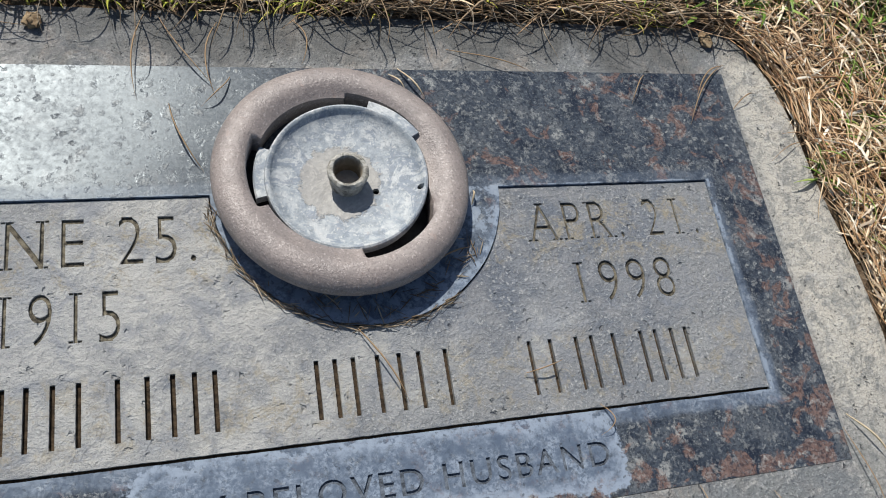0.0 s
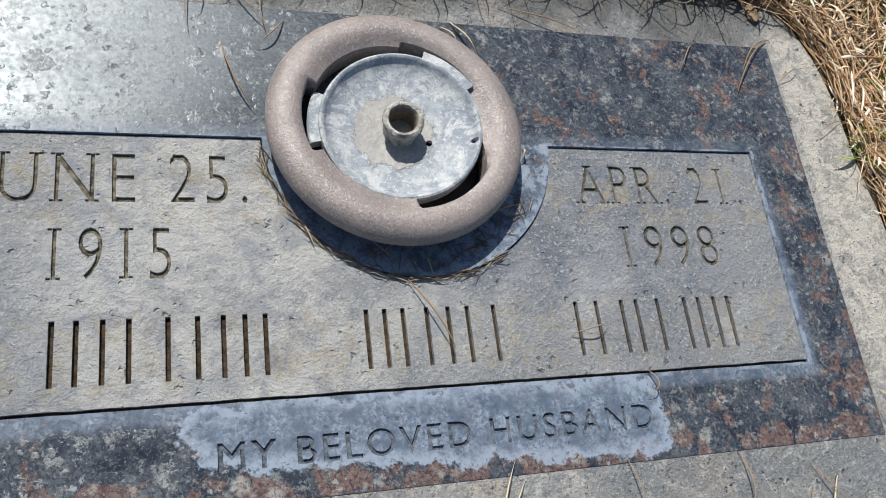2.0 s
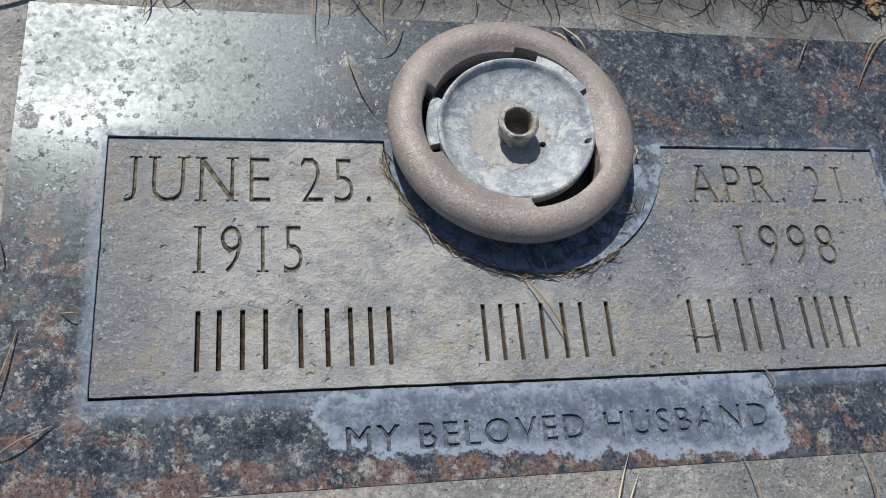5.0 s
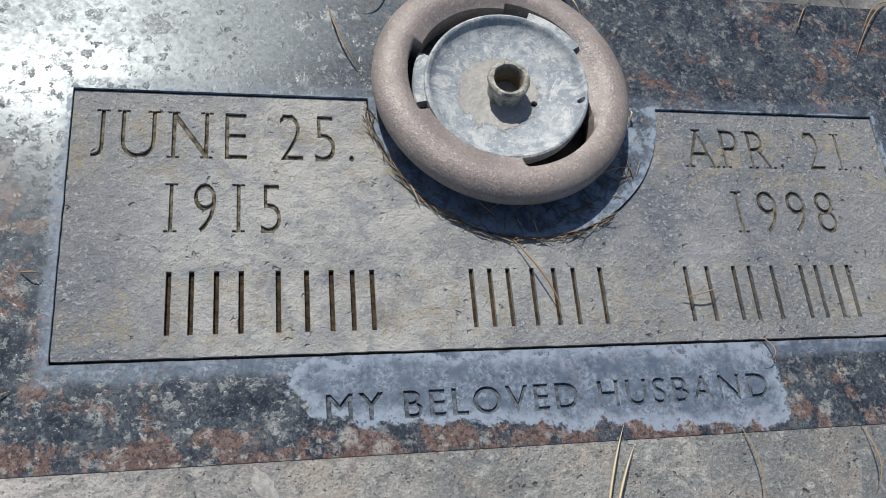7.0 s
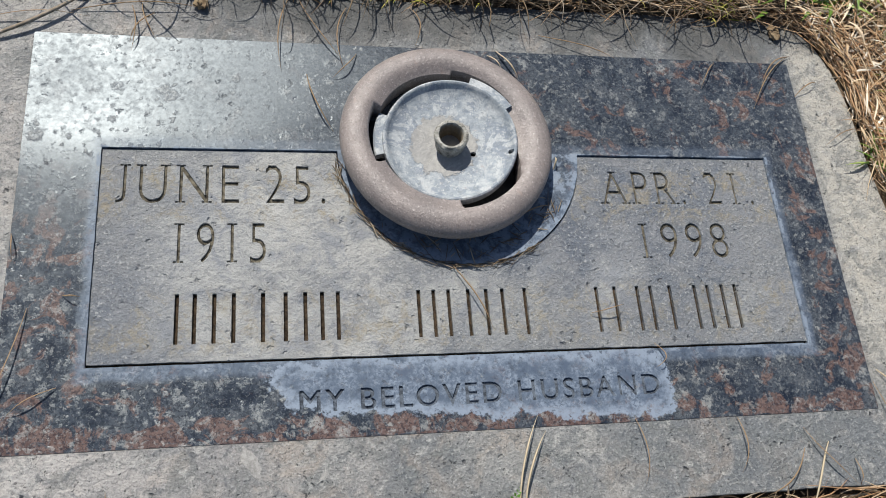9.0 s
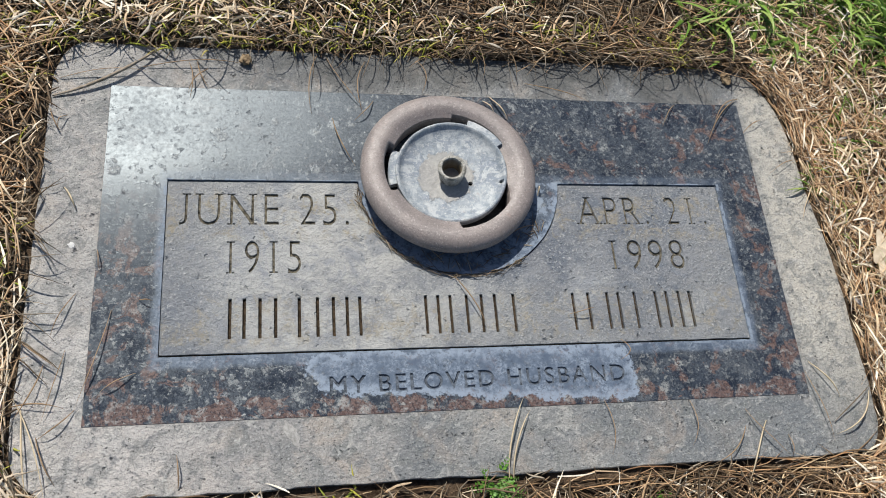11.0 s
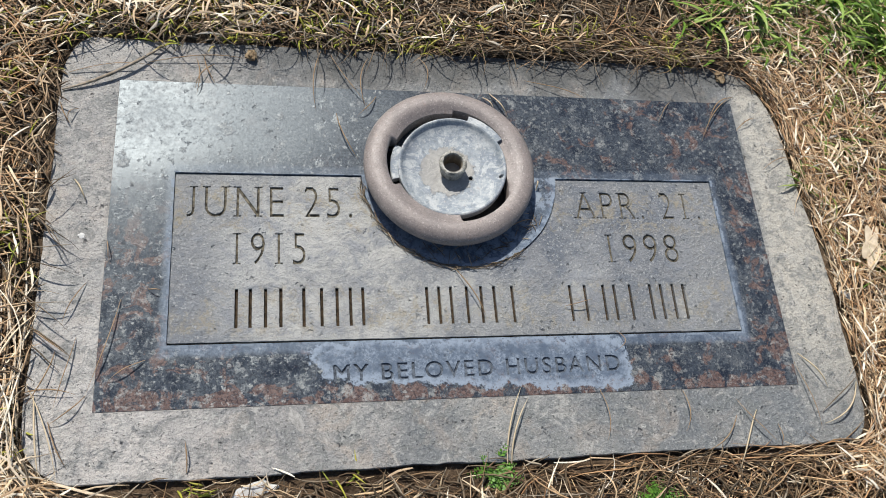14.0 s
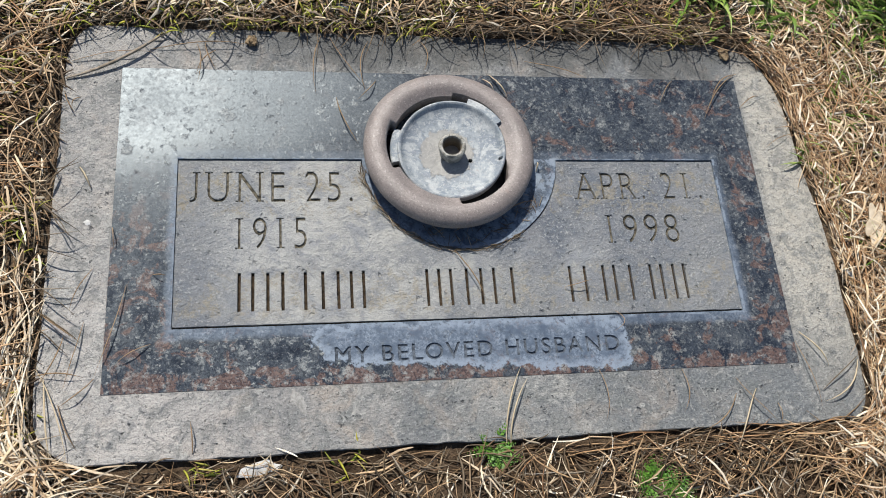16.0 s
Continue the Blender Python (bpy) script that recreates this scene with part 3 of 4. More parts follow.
def panel_outline(g=0.0, wobble=0.0):
    """The sunken panel: a rectangle with a round bite for the vase."""
    cx, cy, r = ISLE
    r = r + g
    x0, x1, y0, y1 = PX0 + 0.5 * g, PX1 - 0.6 * g, PY0 + 2.6 * g, PY1 - g
    a0 = math.asin((y1 - cy) / r)
    lo, hi = a0, -math.pi - a0
    pts = [(cx - r * math.cos(a0), y1), (x0, y1), (x0, y0), (x1, y0), (x1, y1)]
    pts += [(cx + r * math.cos(lo + (hi - lo) * i / 48), cy + r * math.sin(lo + (hi - lo) * i / 48)) for i in range(48)]
    out = []
    for (ax, ay), (bx, by) in zip(pts, pts[1:] + pts[:1]):
        k = max(1, int(math.hypot(bx - ax, by - ay) / 0.003))
        for i in range(k):
            x, y = ax + (bx - ax) * i / k, ay + (by - ay) * i / k
            v = noise.noise_vector((x * 160, y * 160, 2.0 + g * 100))
            out.append((x + wobble * v.x, y + wobble * v.y))
    return out


small = glyphs("MY BELOVED HUSBAND", -0.1005, 0.1105, -0.0866, -0.0747, -0.0002, 0.006)
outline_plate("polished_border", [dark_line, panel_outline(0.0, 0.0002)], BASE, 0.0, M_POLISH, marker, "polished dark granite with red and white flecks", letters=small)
part("inscription_floor", box_bm(-0.106, 0.115, -0.0905, -0.0705, BASE + 0.0005, -0.0013), M_INSCR, marker)

lines = glyphs("JUNE 25.", -0.203, -0.083, 0.0370, 0.0630, 0.00042)
lines += glyphs("1915", -0.168, -0.118, 0.0, 0.0255, 0.00036)
lines += glyphs("APR. 21.", 0.094, 0.203, 0.0375, 0.0620, 0.00042)
lines += glyphs("1998", 0.117, 0.177, 0.0, 0.0250, 0.00036)


feet = serifs(lines)


def bars(xs, y0, y1, w=0.0023):
    return [[(x - w / 2, y0), (x + w / 2, y0), (x + w / 2, y1), (x - w / 2, y1)] for x in xs]


# three words that are kept as plain upright bars
WORDS = ((-0.1665, -0.157, -0.1465, -0.136, -0.1200, -0.1075, -0.0965, -0.087, -0.078), (-0.0310, -0.022, -0.0130, -0.0010, 0.0100, 0.0200, 0.0340), (0.0800, 0.0920, 0.1070, 0.1160, 0.1290, 0.1460, 0.1550, 0.1650, 0.1740))
for word in WORDS:
    feet += bars(word, -0.0465, -0.0178)


def engrave(ob, loops, boxes, z0, z1):
    """Cuts letters and bars down through a plate. It is worked at a hundred times the size, for clean cuts."""
    cut = outline_plate("cutter", [], z0, z1, M_GROOVE, None, letters=loops)
    bm = bmesh.new()
    bm.from_mesh(cut.data)
    for b in boxes:
        low = [bm.verts.new((x, y, z0)) for x, y in b]
        top = [bm.verts.new((x, y, z1)) for x, y in b]
        bm.faces.new(low[::-1])
        bm.faces.new(top)
        for i in range(4):
            j = (i + 1) % 4
            bm.faces.new((low[i], low[j], top[j], top[i]))
    bmesh.ops.recalc_face_normals(bm, faces=bm.faces[:])
    bm.to_mesh(cut.data)
    bm.free()
    big = Matrix.Diagonal((100, 100, 100, 1))
    cut.data.transform(big)
    ob.data.transform(big)
    bpy.context.view_layer.update()
    mod = ob.modifiers.new("letters", "BOOLEAN")
    mod.object, mod.solver, mod.use_self = cut, "EXACT", True
    me = bpy.data.meshes.new_from_object(ob.evaluated_get(bpy.context.evaluated_depsgraph_get()))
    ob.modifiers.clear()
    ob.data = me
    me.transform(big.inverted())
    me.materials.clear()
    me.materials.append(M_PANEL)
    me.polygons.foreach_set("material_index", [0] * len(me.polygons))
    old = cut.data
    bpy.data.objects.remove(cut)
    bpy.data.meshes.remove(old)


panel = outline_plate("panel", [panel_outline(0.0007, 0.0003)], BASE, -0.0015, M_PANEL, marker, "rough-cut pale grey sunken panel")
engrave(panel, lines, feet, BASE - 0.001, 0.001)


def free_centres(ob):
    """The little islands inside closed letters become parts of their own."""
    bm = bmesh.new()
    bm.from_mesh(ob.data)
    bmesh.ops.remove_doubles(bm, verts=bm.verts[:], dist=0.000002)
    left, islands = set(bm.faces), []
    while left:
        stack, isle = [left.pop()], []
        while stack:
            f = stack.pop()
            isle.append(f)
            for e in f.edges:
                for g in e.link_faces:
                    if g in left:
                        left.discard(g)
                        stack.append(g)
        islands.append(isle)
    islands.sort(key=len)
    for isle in islands[:-1]:
        piece, seen = bmesh.new(), {}
        for f in isle:
            for v in f.verts:
                if v not in seen:
                    seen[v] = piece.verts.new(v.co)
            try:
                piece.faces.new([seen[v] for v in f.verts])
            except ValueError:
                pass
        part("letter_centre", piece, M_PANEL, ob)
    bmesh.ops.delete(bm, geom=[f for isle in islands[:-1] for f in isle], context="FACES")
    bm.to_mesh(ob.data)
    bm.free()


free_centres(panel)
part("groove_floor", box_bm(PX0 - 0.0015, PX1 + 0.0015, PY0 - 0.0015, PY1 + 0.0015, BASE - 0.004, BASE + 0.0006), M_GROOVE, marker)
M_SHALLOW = plain("worn groove", (0.035, 0.032, 0.027), (0.2, 0.18, 0.135), 300, 0.9, 0.1, 0.8, 0.001)
for x0, x1 in ((-0.208, -0.080), (0.0900, 0.2075)):
    part("groove_floor", box_bm(x0, x1, -0.004, 0.0675, BASE, -0.0029), M_SHALLOW, marker, "weathered grey-brown floor of the date lettering")

# ---- the upturned flower vase ----
vase = empty("flower_vase", pose(-0.0082, 0.0751, 0.0122, -2.1, 0, 0), "upturned metal flower vase, pinkish ring round a grey disc", "vase")


def ring_inner(a):
    a = a % 360
    if 28 <= a < 83:
        return 0.0480
    if 83 <= a < 154:
        return 0.0455
    if 154 <= a < 203:
        return 0.0495
    if 203 <= a < 274:
        return 0.0440
    if 274 <= a < 346:
        return 0.0505 if a < 326 else 0.0505 - 0.0063 * (a - 326) / 20
    return 0.0440


def ring_profile(a):
    ri = ring_inner(a)
    pts = [(ri, -0.0080), (ri, 0.0042)]
    for k in range(15):
        u = radians(140 - 19 * k)
        pts.append((0.0562 + 0.0105 * math.cos(u), 0.0002 + 0.0084 * math.sin(u)))
    return [(max(r, ri), z) for r, z in pts]


part("rim_ring", lathe(bmesh.new(), ring_profile, 288, close=True), M_RING, vase, "pinkish-brown rounded cast ring with notches", smooth=True)
DISC = [(0.0, -0.0040), (0.010, -0.0038), (0.020, -0.0032), (0.029, -0.0022), (0.0350, -0.0006), (0.0376, 0.0010), (0.0388, 0.0026), (0.0396, 0.0040), (0.0406, 0.0044), (0.0416, 0.0039), (0.0421, 0.0022), (0.0418, -0.0030), (0.0, -0.0085)]
disc = part("base_disc", lathe(bmesh.new(), DISC, 96), M_DISC, vase, "dished grey zinc disc with two small holes", smooth=True)


def drill(ob, spots):
    """Holes down through an object's mesh."""
    bm = bmesh.new()
    for x, y, r in spots:
        bmesh.ops.create_cone(bm, cap_ends=True, segments=20, radius1=r, radius2=r, depth=0.04, matrix=Matrix.Translation((x, y, 0)))
    cutter = part("cutter", bm, M_DARK, ob.parent)
    bpy.context.view_layer.update()
    mod = ob.modifiers.new("holes", "BOOLEAN")
    mod.object, mod.solver = cutter, "EXACT"
    me = bpy.data.meshes.new_from_object(ob.evaluated_get(bpy.context.evaluated_depsgraph_get()))
    ob.modifiers.clear()
    ob.data = me
    cutters = cutter.data
    bpy.data.objects.remove(cutter)
    bpy.data.meshes.remove(cutters)
    me.materials.clear()
    me.materials.append(M_DISC)
    for p in me.polygons:
        p.use_smooth, p.material_index = True, 0
    me.set_sharp_from_angle(angle=radians(42))


bpy.context.view_layer.update()
drill(disc, ((0.0143, -0.0075, 0.0017), (0.0372, -0.0090, 0.0016)))
TUBE = [(0.0112, -0.0060), (0.0092, -0.0045), (0.0088, -0.0010), (0.0089, 0.0025), (0.0099, 0.0050), (0.0107, 0.0068), (0.0104, 0.0084), (0.0092, 0.0094), (0.0080, 0.0092), (0.0072, 0.0078), (0.0068, 0.0050), (0.0066, -0.004), (0.0, -0.0045)]
tube_bm = lathe(bmesh.new(), TUBE, 64)
bmesh.ops.subdivide_edges(tube_bm, edges=tube_bm.edges[:], cuts=1)
for v in tube_bm.verts:
    q = v.co * 330
    d = 0.0005 * noise.noise(q) + 0.0003 * noise.noise(q * 2.7)
    v.co += Vector((v.co.x, v.co.y, 0.004)).normalized() * d
part("stem_tube", tube_bm, M_TUBE, disc, "short crusted tube with a brown inside", smooth=True)


def lug(a0, a1, r1):
    prof = [(0.0395, -0.0035), (r1, -0.0035), (r1, 0.0018), (r1 - 0.0008, 0.0026), (0.0395, 0.0028)]
    part("lug", lathe(bmesh.new(), prof, 16, a0, a1, True), M_DISC, disc)


lug(155, 191, 0.0475)
lug(29, 69, 0.0472)
# the disc has come loose and sits askew in its ring
disc.matrix_local = pose(0.0014, -0.0014, 0.0000, 2.6, -5.4, 0)
part("vase_body", lathe(bmesh.new(), [(0.0535, -0.0065), (0.051, -0.0115), (0.0, -0.0115)], 64), M_DARK, vase)

# ---- grass, needles and litter ----
rng = np.random.default_rng(7)


def strand_paths(n, spot, length, lift, droop=1.0, heading=None, bend=0.35, steps=5, overhang=0.04, reach=0.4, up_by=0.007):
    """Centre lines of n strands: where spot() puts them, of lengths in the range, rising by lift (tangent) and sinking back."""
    out = []
    tries = 0
    while len(out) < n and tries < n * 12:
        tries += 1
        x, y = spot()
        if on_stone(x, y, 0.001):
            continue
        a = heading(x, y) if heading else rng.uniform(0, 2 * math.pi)
        ln, up, b = rng.uniform(*length), rng.uniform(*lift), rng.normal(0, bend)
        z = ground_height(x, y) + rng.uniform(-0.001, up_by)
        pts, bad = [], False
        slack = overhang if rng.random() < overhang else 0.0
        for k in range(steps + 1):
            t = k / steps
            pts.append([x, y, z + ln * up * (t - droop * t * t)])
            a += rng.normal(0, 0.10)
            x += math.cos(a + b * t) * ln / steps
            y += math.sin(a + b * t) * ln / steps
        over = sum(on_stone(p[0], p[1], -0.002) for p in pts)
        if over and (slack == 0.0 or over > steps * reach):
            continue
        for p in pts:
            if on_stone(p[0], p[1], 0.004):
                p[2] = max(p[2], 0.0012)
        out.append(pts)
    return np.array(out)


def strands(paths, width, flat, point=False):
    """Verts and faces for the paths: thin three-sided stalks, or folded blades where flat."""
    n, k, _ = paths.shape
    d = np.gradient(paths, axis=1)
    side = np.cross(d, (0, 0, 1.0))
    side /= np.linalg.norm(side, axis=2, keepdims=True) + 1e-9
    roll = rng.uniform(-0.9, 0.9, (n, 1, 1))
    up = np.array((0, 0, 1.0))
    lat = side * np.cos(roll) + up * np.sin(roll)
    top = up * np.cos(roll) - side * np.sin(roll)
    t = np.linspace(0, 1, k)[None, :, None]
    taper = np.clip(np.minimum(1.0, 0.5 + 2.2 * t) * np.minimum(1.0, (1.04 - t) * 2.6), 0.06, 1)
    if point:
        taper = np.clip(np.minimum(1.0, 0.55 + 1.5 * t) * (1.0 - t ** 1.6), 0.04, 1)
    w = rng.uniform(width[0], width[1], (n, 1, 1)) * taper
    h = 0.14 if flat else 0.85
    ring = np.stack([paths - lat * w, paths + top * w * h, paths + lat * w, paths - top * w * (h * 0.4)], 2)
    verts = ring.reshape(-1, 3)
    base = (np.arange(n)[:, None] * k + np.arange(k - 1)[None, :]).reshape(-1) * 4
    faces = []
    for j in range(4):
        q = (j + 1) % 4
        faces.append(np.stack([base + j, base + q, base + 4 + q, base + 4 + j], 1))
    return verts, np.concatenate(faces)


def stuff(name, verts, faces, material, label, category, smooth=True):
    me = bpy.data.meshes.new(name)
    me.from_pydata(verts.tolist(), [], faces.tolist())
    me.materials.append(material)
    me.polygons.foreach_set("use_smooth", [smooth] * len(me.polygons))
    ob = new(name, me)
    return tagged(ob, label, category, kind="stuff")


def joined(*sets):
    vs, fs, o = [], [], 0
    for v, f in sets:
        vs.append(v)
        fs.append(f + o)
        o += len(v)
    return np.concatenate(vs), np.concatenate(fs)


def right_side():
    return 0.272 + abs(rng.normal(0, 0.10)), rng.uniform(-0.27, 0.30)


def top_side():
    return rng.uniform(-0.42, 0.34), 0.186 + abs(rng.normal(0, 0.075))


def left_side():
    return -0.290 - abs(rng.normal(0, 0.05)), rng.uniform(-0.24, 0.27)


def bottom_side():
    return rng.uniform(-0.36, 0.45), -0.146 - abs(rng.normal(0, 0.05))


def top_left():
    return rng.uniform(-0.42, 0.10), 0.188 + abs(rng.normal(0, 0.06))


def right_edge():
    y = rng.uniform(-0.16, 0.15)
    return SX1 + swell(y) + abs(rng.normal(0, 0.013)), y


def near_corner():
    return rng.uniform(0.10, 0.34), -0.147 - abs(rng.normal(0, 0.018))


def foot_corner():
    return rng.normal(-0.318, 0.022), rng.uniform(-0.25, -0.10)


def pile():
    return rng.uniform(0.02, 0.30), rng.normal(0.194, 0.008)


def corner():
    t = rng.uniform(0, 1)
    return 0.255 + 0.055 * t + rng.normal(0, 0.009), 0.197 - 0.10 * t + rng.normal(0, 0.009)


def either(a, spread):
    """Headings along a line, either way."""
    return lambda x, y: rng.normal(a, spread) + (math.pi if rng.random() < 0.5 else 0)


# pale dead grass: short flat chips and thin curling blades
thatch = joined(
    strands(strand_paths(2900, right_side, (0.008, 0.032), (0.0, 0.7), bend=0.25, overhang=0.3, reach=0.35, up_by=0.014), (0.00025, 0.0009), True),
    strands(strand_paths(320, right_side, (0.02, 0.05), (0.05, 0.6), bend=1.0, steps=7, up_by=0.010), (0.0003, 0.0007), True),
    strands(strand_paths(330, right_edge, (0.008, 0.03), (0.02, 0.4), heading=either(-1.4, 0.8), bend=0.4, overhang=1, reach=0.3, up_by=0.007), (0.0003, 0.0009), True),
    strands(strand_paths(420, left_side, (0.006, 0.024), (0.0, 0.6), bend=0.25, up_by=0.012), (0.0003, 0.0010), True),
    strands(strand_paths(900, lambda: (rng.uniform(-0.42, 0.12), 0.188 + abs(rng.normal(0, 0.07))), (0.006, 0.026), (0.0, 0.8), bend=0.25, up_by=0.012), (0.0003, 0.0009), True),
    strands(strand_paths(420, lambda: (rng.uniform(-0.30, -0.14), 0.196 + abs(rng.normal(0, 0.04))), (0.006, 0.026), (0.0, 0.6), bend=0.3, up_by=0.014), (0.0004, 0.0011), True),
    strands(strand_paths(400, bottom_side, (0.012, 0.045), (0.0, 0.4), bend=0.7, up_by=0.006), (0.0003, 0.0008), True),
    strands(strand_paths(1250, foot_corner, (0.015, 0.05), (0.05, 0.6), bend=0.7, overhang=0.25, up_by=0.013), (0.0003, 0.0008), True),
    strands(strand_paths(80, lambda: (rng.normal(-0.312, 0.010), rng.uniform(-0.2, -0.05)), (0.05, 0.10), (0.1, 0.45), heading=lambda x, y: rng.normal(1.4, 0.3), bend=0.6, steps=8, overhang=0.5, reach=0.3, up_by=0.008), (0.0004, 0.0008), False))
stuff("dry_grass", *thatch, M_STRAW, "matted pale straw-coloured dry grass around the stone", "dry grass", False)
grey = joined(
    strands(strand_paths(3400, top_side, (0.007, 0.032), (0.05, 0.9), bend=0.5, overhang=0.4, reach=0.4), (0.0004, 0.0011), True),
    strands(strand_paths(450, left_side, (0.008, 0.03), (0.0, 0.5), bend=0.5, overhang=0.4, reach=0.4), (0.0004, 0.0010), True),
    strands(strand_paths(400, right_side, (0.008, 0.03), (0.0, 0.5), bend=0.7), (0.0004, 0.0010), True),
    strands(strand_paths(1100, bottom_side, (0.010, 0.035), (0.0, 0.4), bend=0.7), (0.0004, 0.0009), True))
stuff("weathered_grass", *grey, M_STRAW_GREY, "grey-brown weathered dead grass behind the stone", "dry grass")

# fallen pine needles, thick along the outer side and heaped on the worn corner
litter = joined(
    strands(strand_paths(130, corner, (0.03, 0.07), (0.05, 0.4), heading=either(-0.9, 0.6), bend=0.5, overhang=1, reach=0.45), (0.0004, 0.0007), False),
    strands(strand_paths(70, pile, (0.04, 0.09), (0.05, 0.3), heading=either(-0.1, 0.3), bend=0.4, overhang=1, reach=0.4), (0.0004, 0.0007), False),
    strands(strand_paths(2000, right_side, (0.03, 0.07), (0.02, 0.35), bend=0.25, overhang=0.35, reach=0.3, up_by=0.013), (0.0004, 0.00065), False),
    strands(strand_paths(300, right_edge, (0.02, 0.05), (0.02, 0.3), heading=either(-1.3, 0.9), bend=0.5, overhang=0.5, reach=0.3, up_by=0.010), (0.0004, 0.0007), False),
    strands(strand_paths(650, left_side, (0.015, 0.05), (0.02, 0.5), bend=0.5, overhang=0.4, reach=0.35, up_by=0.010), (0.0004, 0.0007), False),
    strands(strand_paths(260, bottom_side, (0.02, 0.07), (0.02, 0.3), bend=0.6, steps=7), (0.0003, 0.0006), False),
    strands(strand_paths(70, near_corner, (0.03, 0.08), (0.02, 0.25), heading=either(0.1, 0.6), bend=0.5, overhang=1, reach=0.3, up_by=0.009), (0.0003, 0.0007), False),
    strands(strand_paths(520, top_side, (0.02, 0.06), (0.05, 0.6), bend=0.5), (0.0004, 0.0007), False))
stuff("pine_needle_litter", *litter, M_NEEDLE, "reddish-brown fallen pine needles in the grass", "pine needles")

# the darker needle set: along the edges and in the pile behind
dark_litter = joined(
    strands(strand_paths(750, bottom_side, (0.012, 0.05), (0.02, 0.35), bend=0.5, steps=6), (0.0003, 0.0007), False),
    strands(strand_paths(110, near_corner, (0.03, 0.07), (0.02, 0.25), heading=either(0.1, 0.7), bend=0.5, overhang=1, reach=0.3, up_by=0.009), (0.0003, 0.0007), False),
    strands(strand_paths(300, pile, (0.03, 0.08), (0.1, 0.4), heading=either(-0.12, 0.4), bend=0.4, overhang=1), (0.0005, 0.0008), False),
    strands(strand_paths(1000, left_side, (0.006, 0.03), (0.02, 0.6), bend=0.5, overhang=0.5, reach=0.4), (0.0005, 0.0012), True),
    strands(strand_paths(800, right_side, (0.006, 0.03), (0.02, 0.5), bend=0.6, overhang=0.4, reach=0.4, up_by=0.005), (0.0005, 0.0012), True),
    strands(strand_paths(1500, top_left, (0.006, 0.025), (0.0, 0.6), bend=0.5, overhang=0.5, reach=0.4, up_by=0.010), (0.0006, 0.0013), True))
stuff("pine_needle_litter", *dark_litter, M_CRUMB, "dark brown mouldering needles along the stone's edges", "pine needles")

# arching stalks that lean in over the edges of the stone
lean = joined(
    strands(strand_paths(170, lambda: (rng.uniform(-0.26, 0.285), rng.uniform(0.187, 0.20)), (0.02, 0.055), (0.6, 1.7), 0.85, heading=lambda x, y: rng.normal(-1.5, 0.8), bend=0.9, overhang=1, steps=7, reach=0.85), (0.0002, 0.0005), False),
    strands(strand_paths(26, lambda: (rng.uniform(-0.315, -0.298), rng.uniform(-0.14, 0.14)), (0.025, 0.06), (0.4, 1.0), 0.85, heading=lambda x, y: rng.normal(-0.5, 0.6), bend=0.5, overhang=1, steps=7, reach=0.85), (0.0003, 0.0006), False))
stuff("leaning_stalks", *lean, M_STRAW_GREY, "thin dead stalks arching over the edge of the stone", "dry grass")

# debris caught along the round edge and under the ring
bits = []
for i in range(110):
    a = radians(rng.uniform(188, 305) if i < 115 else rng.uniform(300, 365))
    r = ISLE[2] + rng.normal(0.0012, 0.0009)
    x, y = ISLE[0] + r * math.cos(a), ISLE[1] + r * math.sin(a)
    h, ln = a + math.pi / 2 + rng.normal(0, 0.35), rng.uniform(0.004, 0.016)
    bits.append([[x + (k / 3 - 0.5) * ln * math.cos(h), y + (k / 3 - 0.5) * ln * math.sin(h), 0.0004 + rng.uniform(-0.0014, 0.001)] for k in range(4)])
for i in range(70):
    a, r = radians(rng.uniform(240, 330)), rng.uniform(0.060, 0.074)
    x, y = ISLE[0] + r * math.cos(a), ISLE[1] + r * math.sin(a)
    h, ln = rng.uniform(0, 6.28), rng.uniform(0.003, 0.014)
    bits.append([[x + (k / 3 - 0.5) * ln * math.cos(h), y + (k / 3 - 0.5) * ln * math.sin(h), 0.0006 + 0.002 * rng.random() * k / 3] for k in range(4)])
stuff("needle_debris", *strands(np.array(bits), (0.00018, 0.0004), False), M_STRAW_GREY, "brown needle crumbs caught around the vase", "debris")


M_TWIG = plain("dead twig", (0.22, 0.18, 0.13), (0.4, 0.34, 0.27), 300, 0.8, 0.2)


def pine_needle(kind, x, y, heading, length, bend, lift=0.006):
    """One strand lying on the stone, bowed by bend to its left."""
    a = radians(heading)
    pts = []
    for k in range(9):
        t = k / 8
        u, v = length * t, 4 * bend * t * (1 - t)
        z = 0.0009 + lift * math.sin(math.pi * min(1, t * 1.0)) * (0.4 + 0.6 * t)
        pts.append([u, v, z])
    paths = np.array([pts])
    w = {"n": 0.00042, "s": 0.00062, "g": 0.0006, "t": 0.0014, "d": 0.00042}[kind]
    v, f = strands(paths, (w, w * 1.1), False)
    mat, name, label, cat = {
        "n": (M_LOOSE, "pine_needle", "brown dry pine needle lying on the granite", "pine needle"),
        "d": (M_LOOSE, "pine_needle", "brown dry pine needle lying on the granite", "pine needle"),
        "s": (M_STALK, "grass_stalk", "pale bent dry grass stalk on the stone", "grass stalk"),
        "g": (M_STRAW_GREY, "grass_stalk", "dull olive grass stalk across the stone's corner", "grass stalk"),
        "t": (M_TWIG, "twig", "thick grey-brown dead twig on the stone's corner", "twig")}[kind]
    ob = mesh_object(name, v, f.tolist(), mat, smooth=True)
    ob.matrix_world = pose(x, y, 0, 0, 0, heading)
    return tagged(ob, label, cat, "strands on the stone")


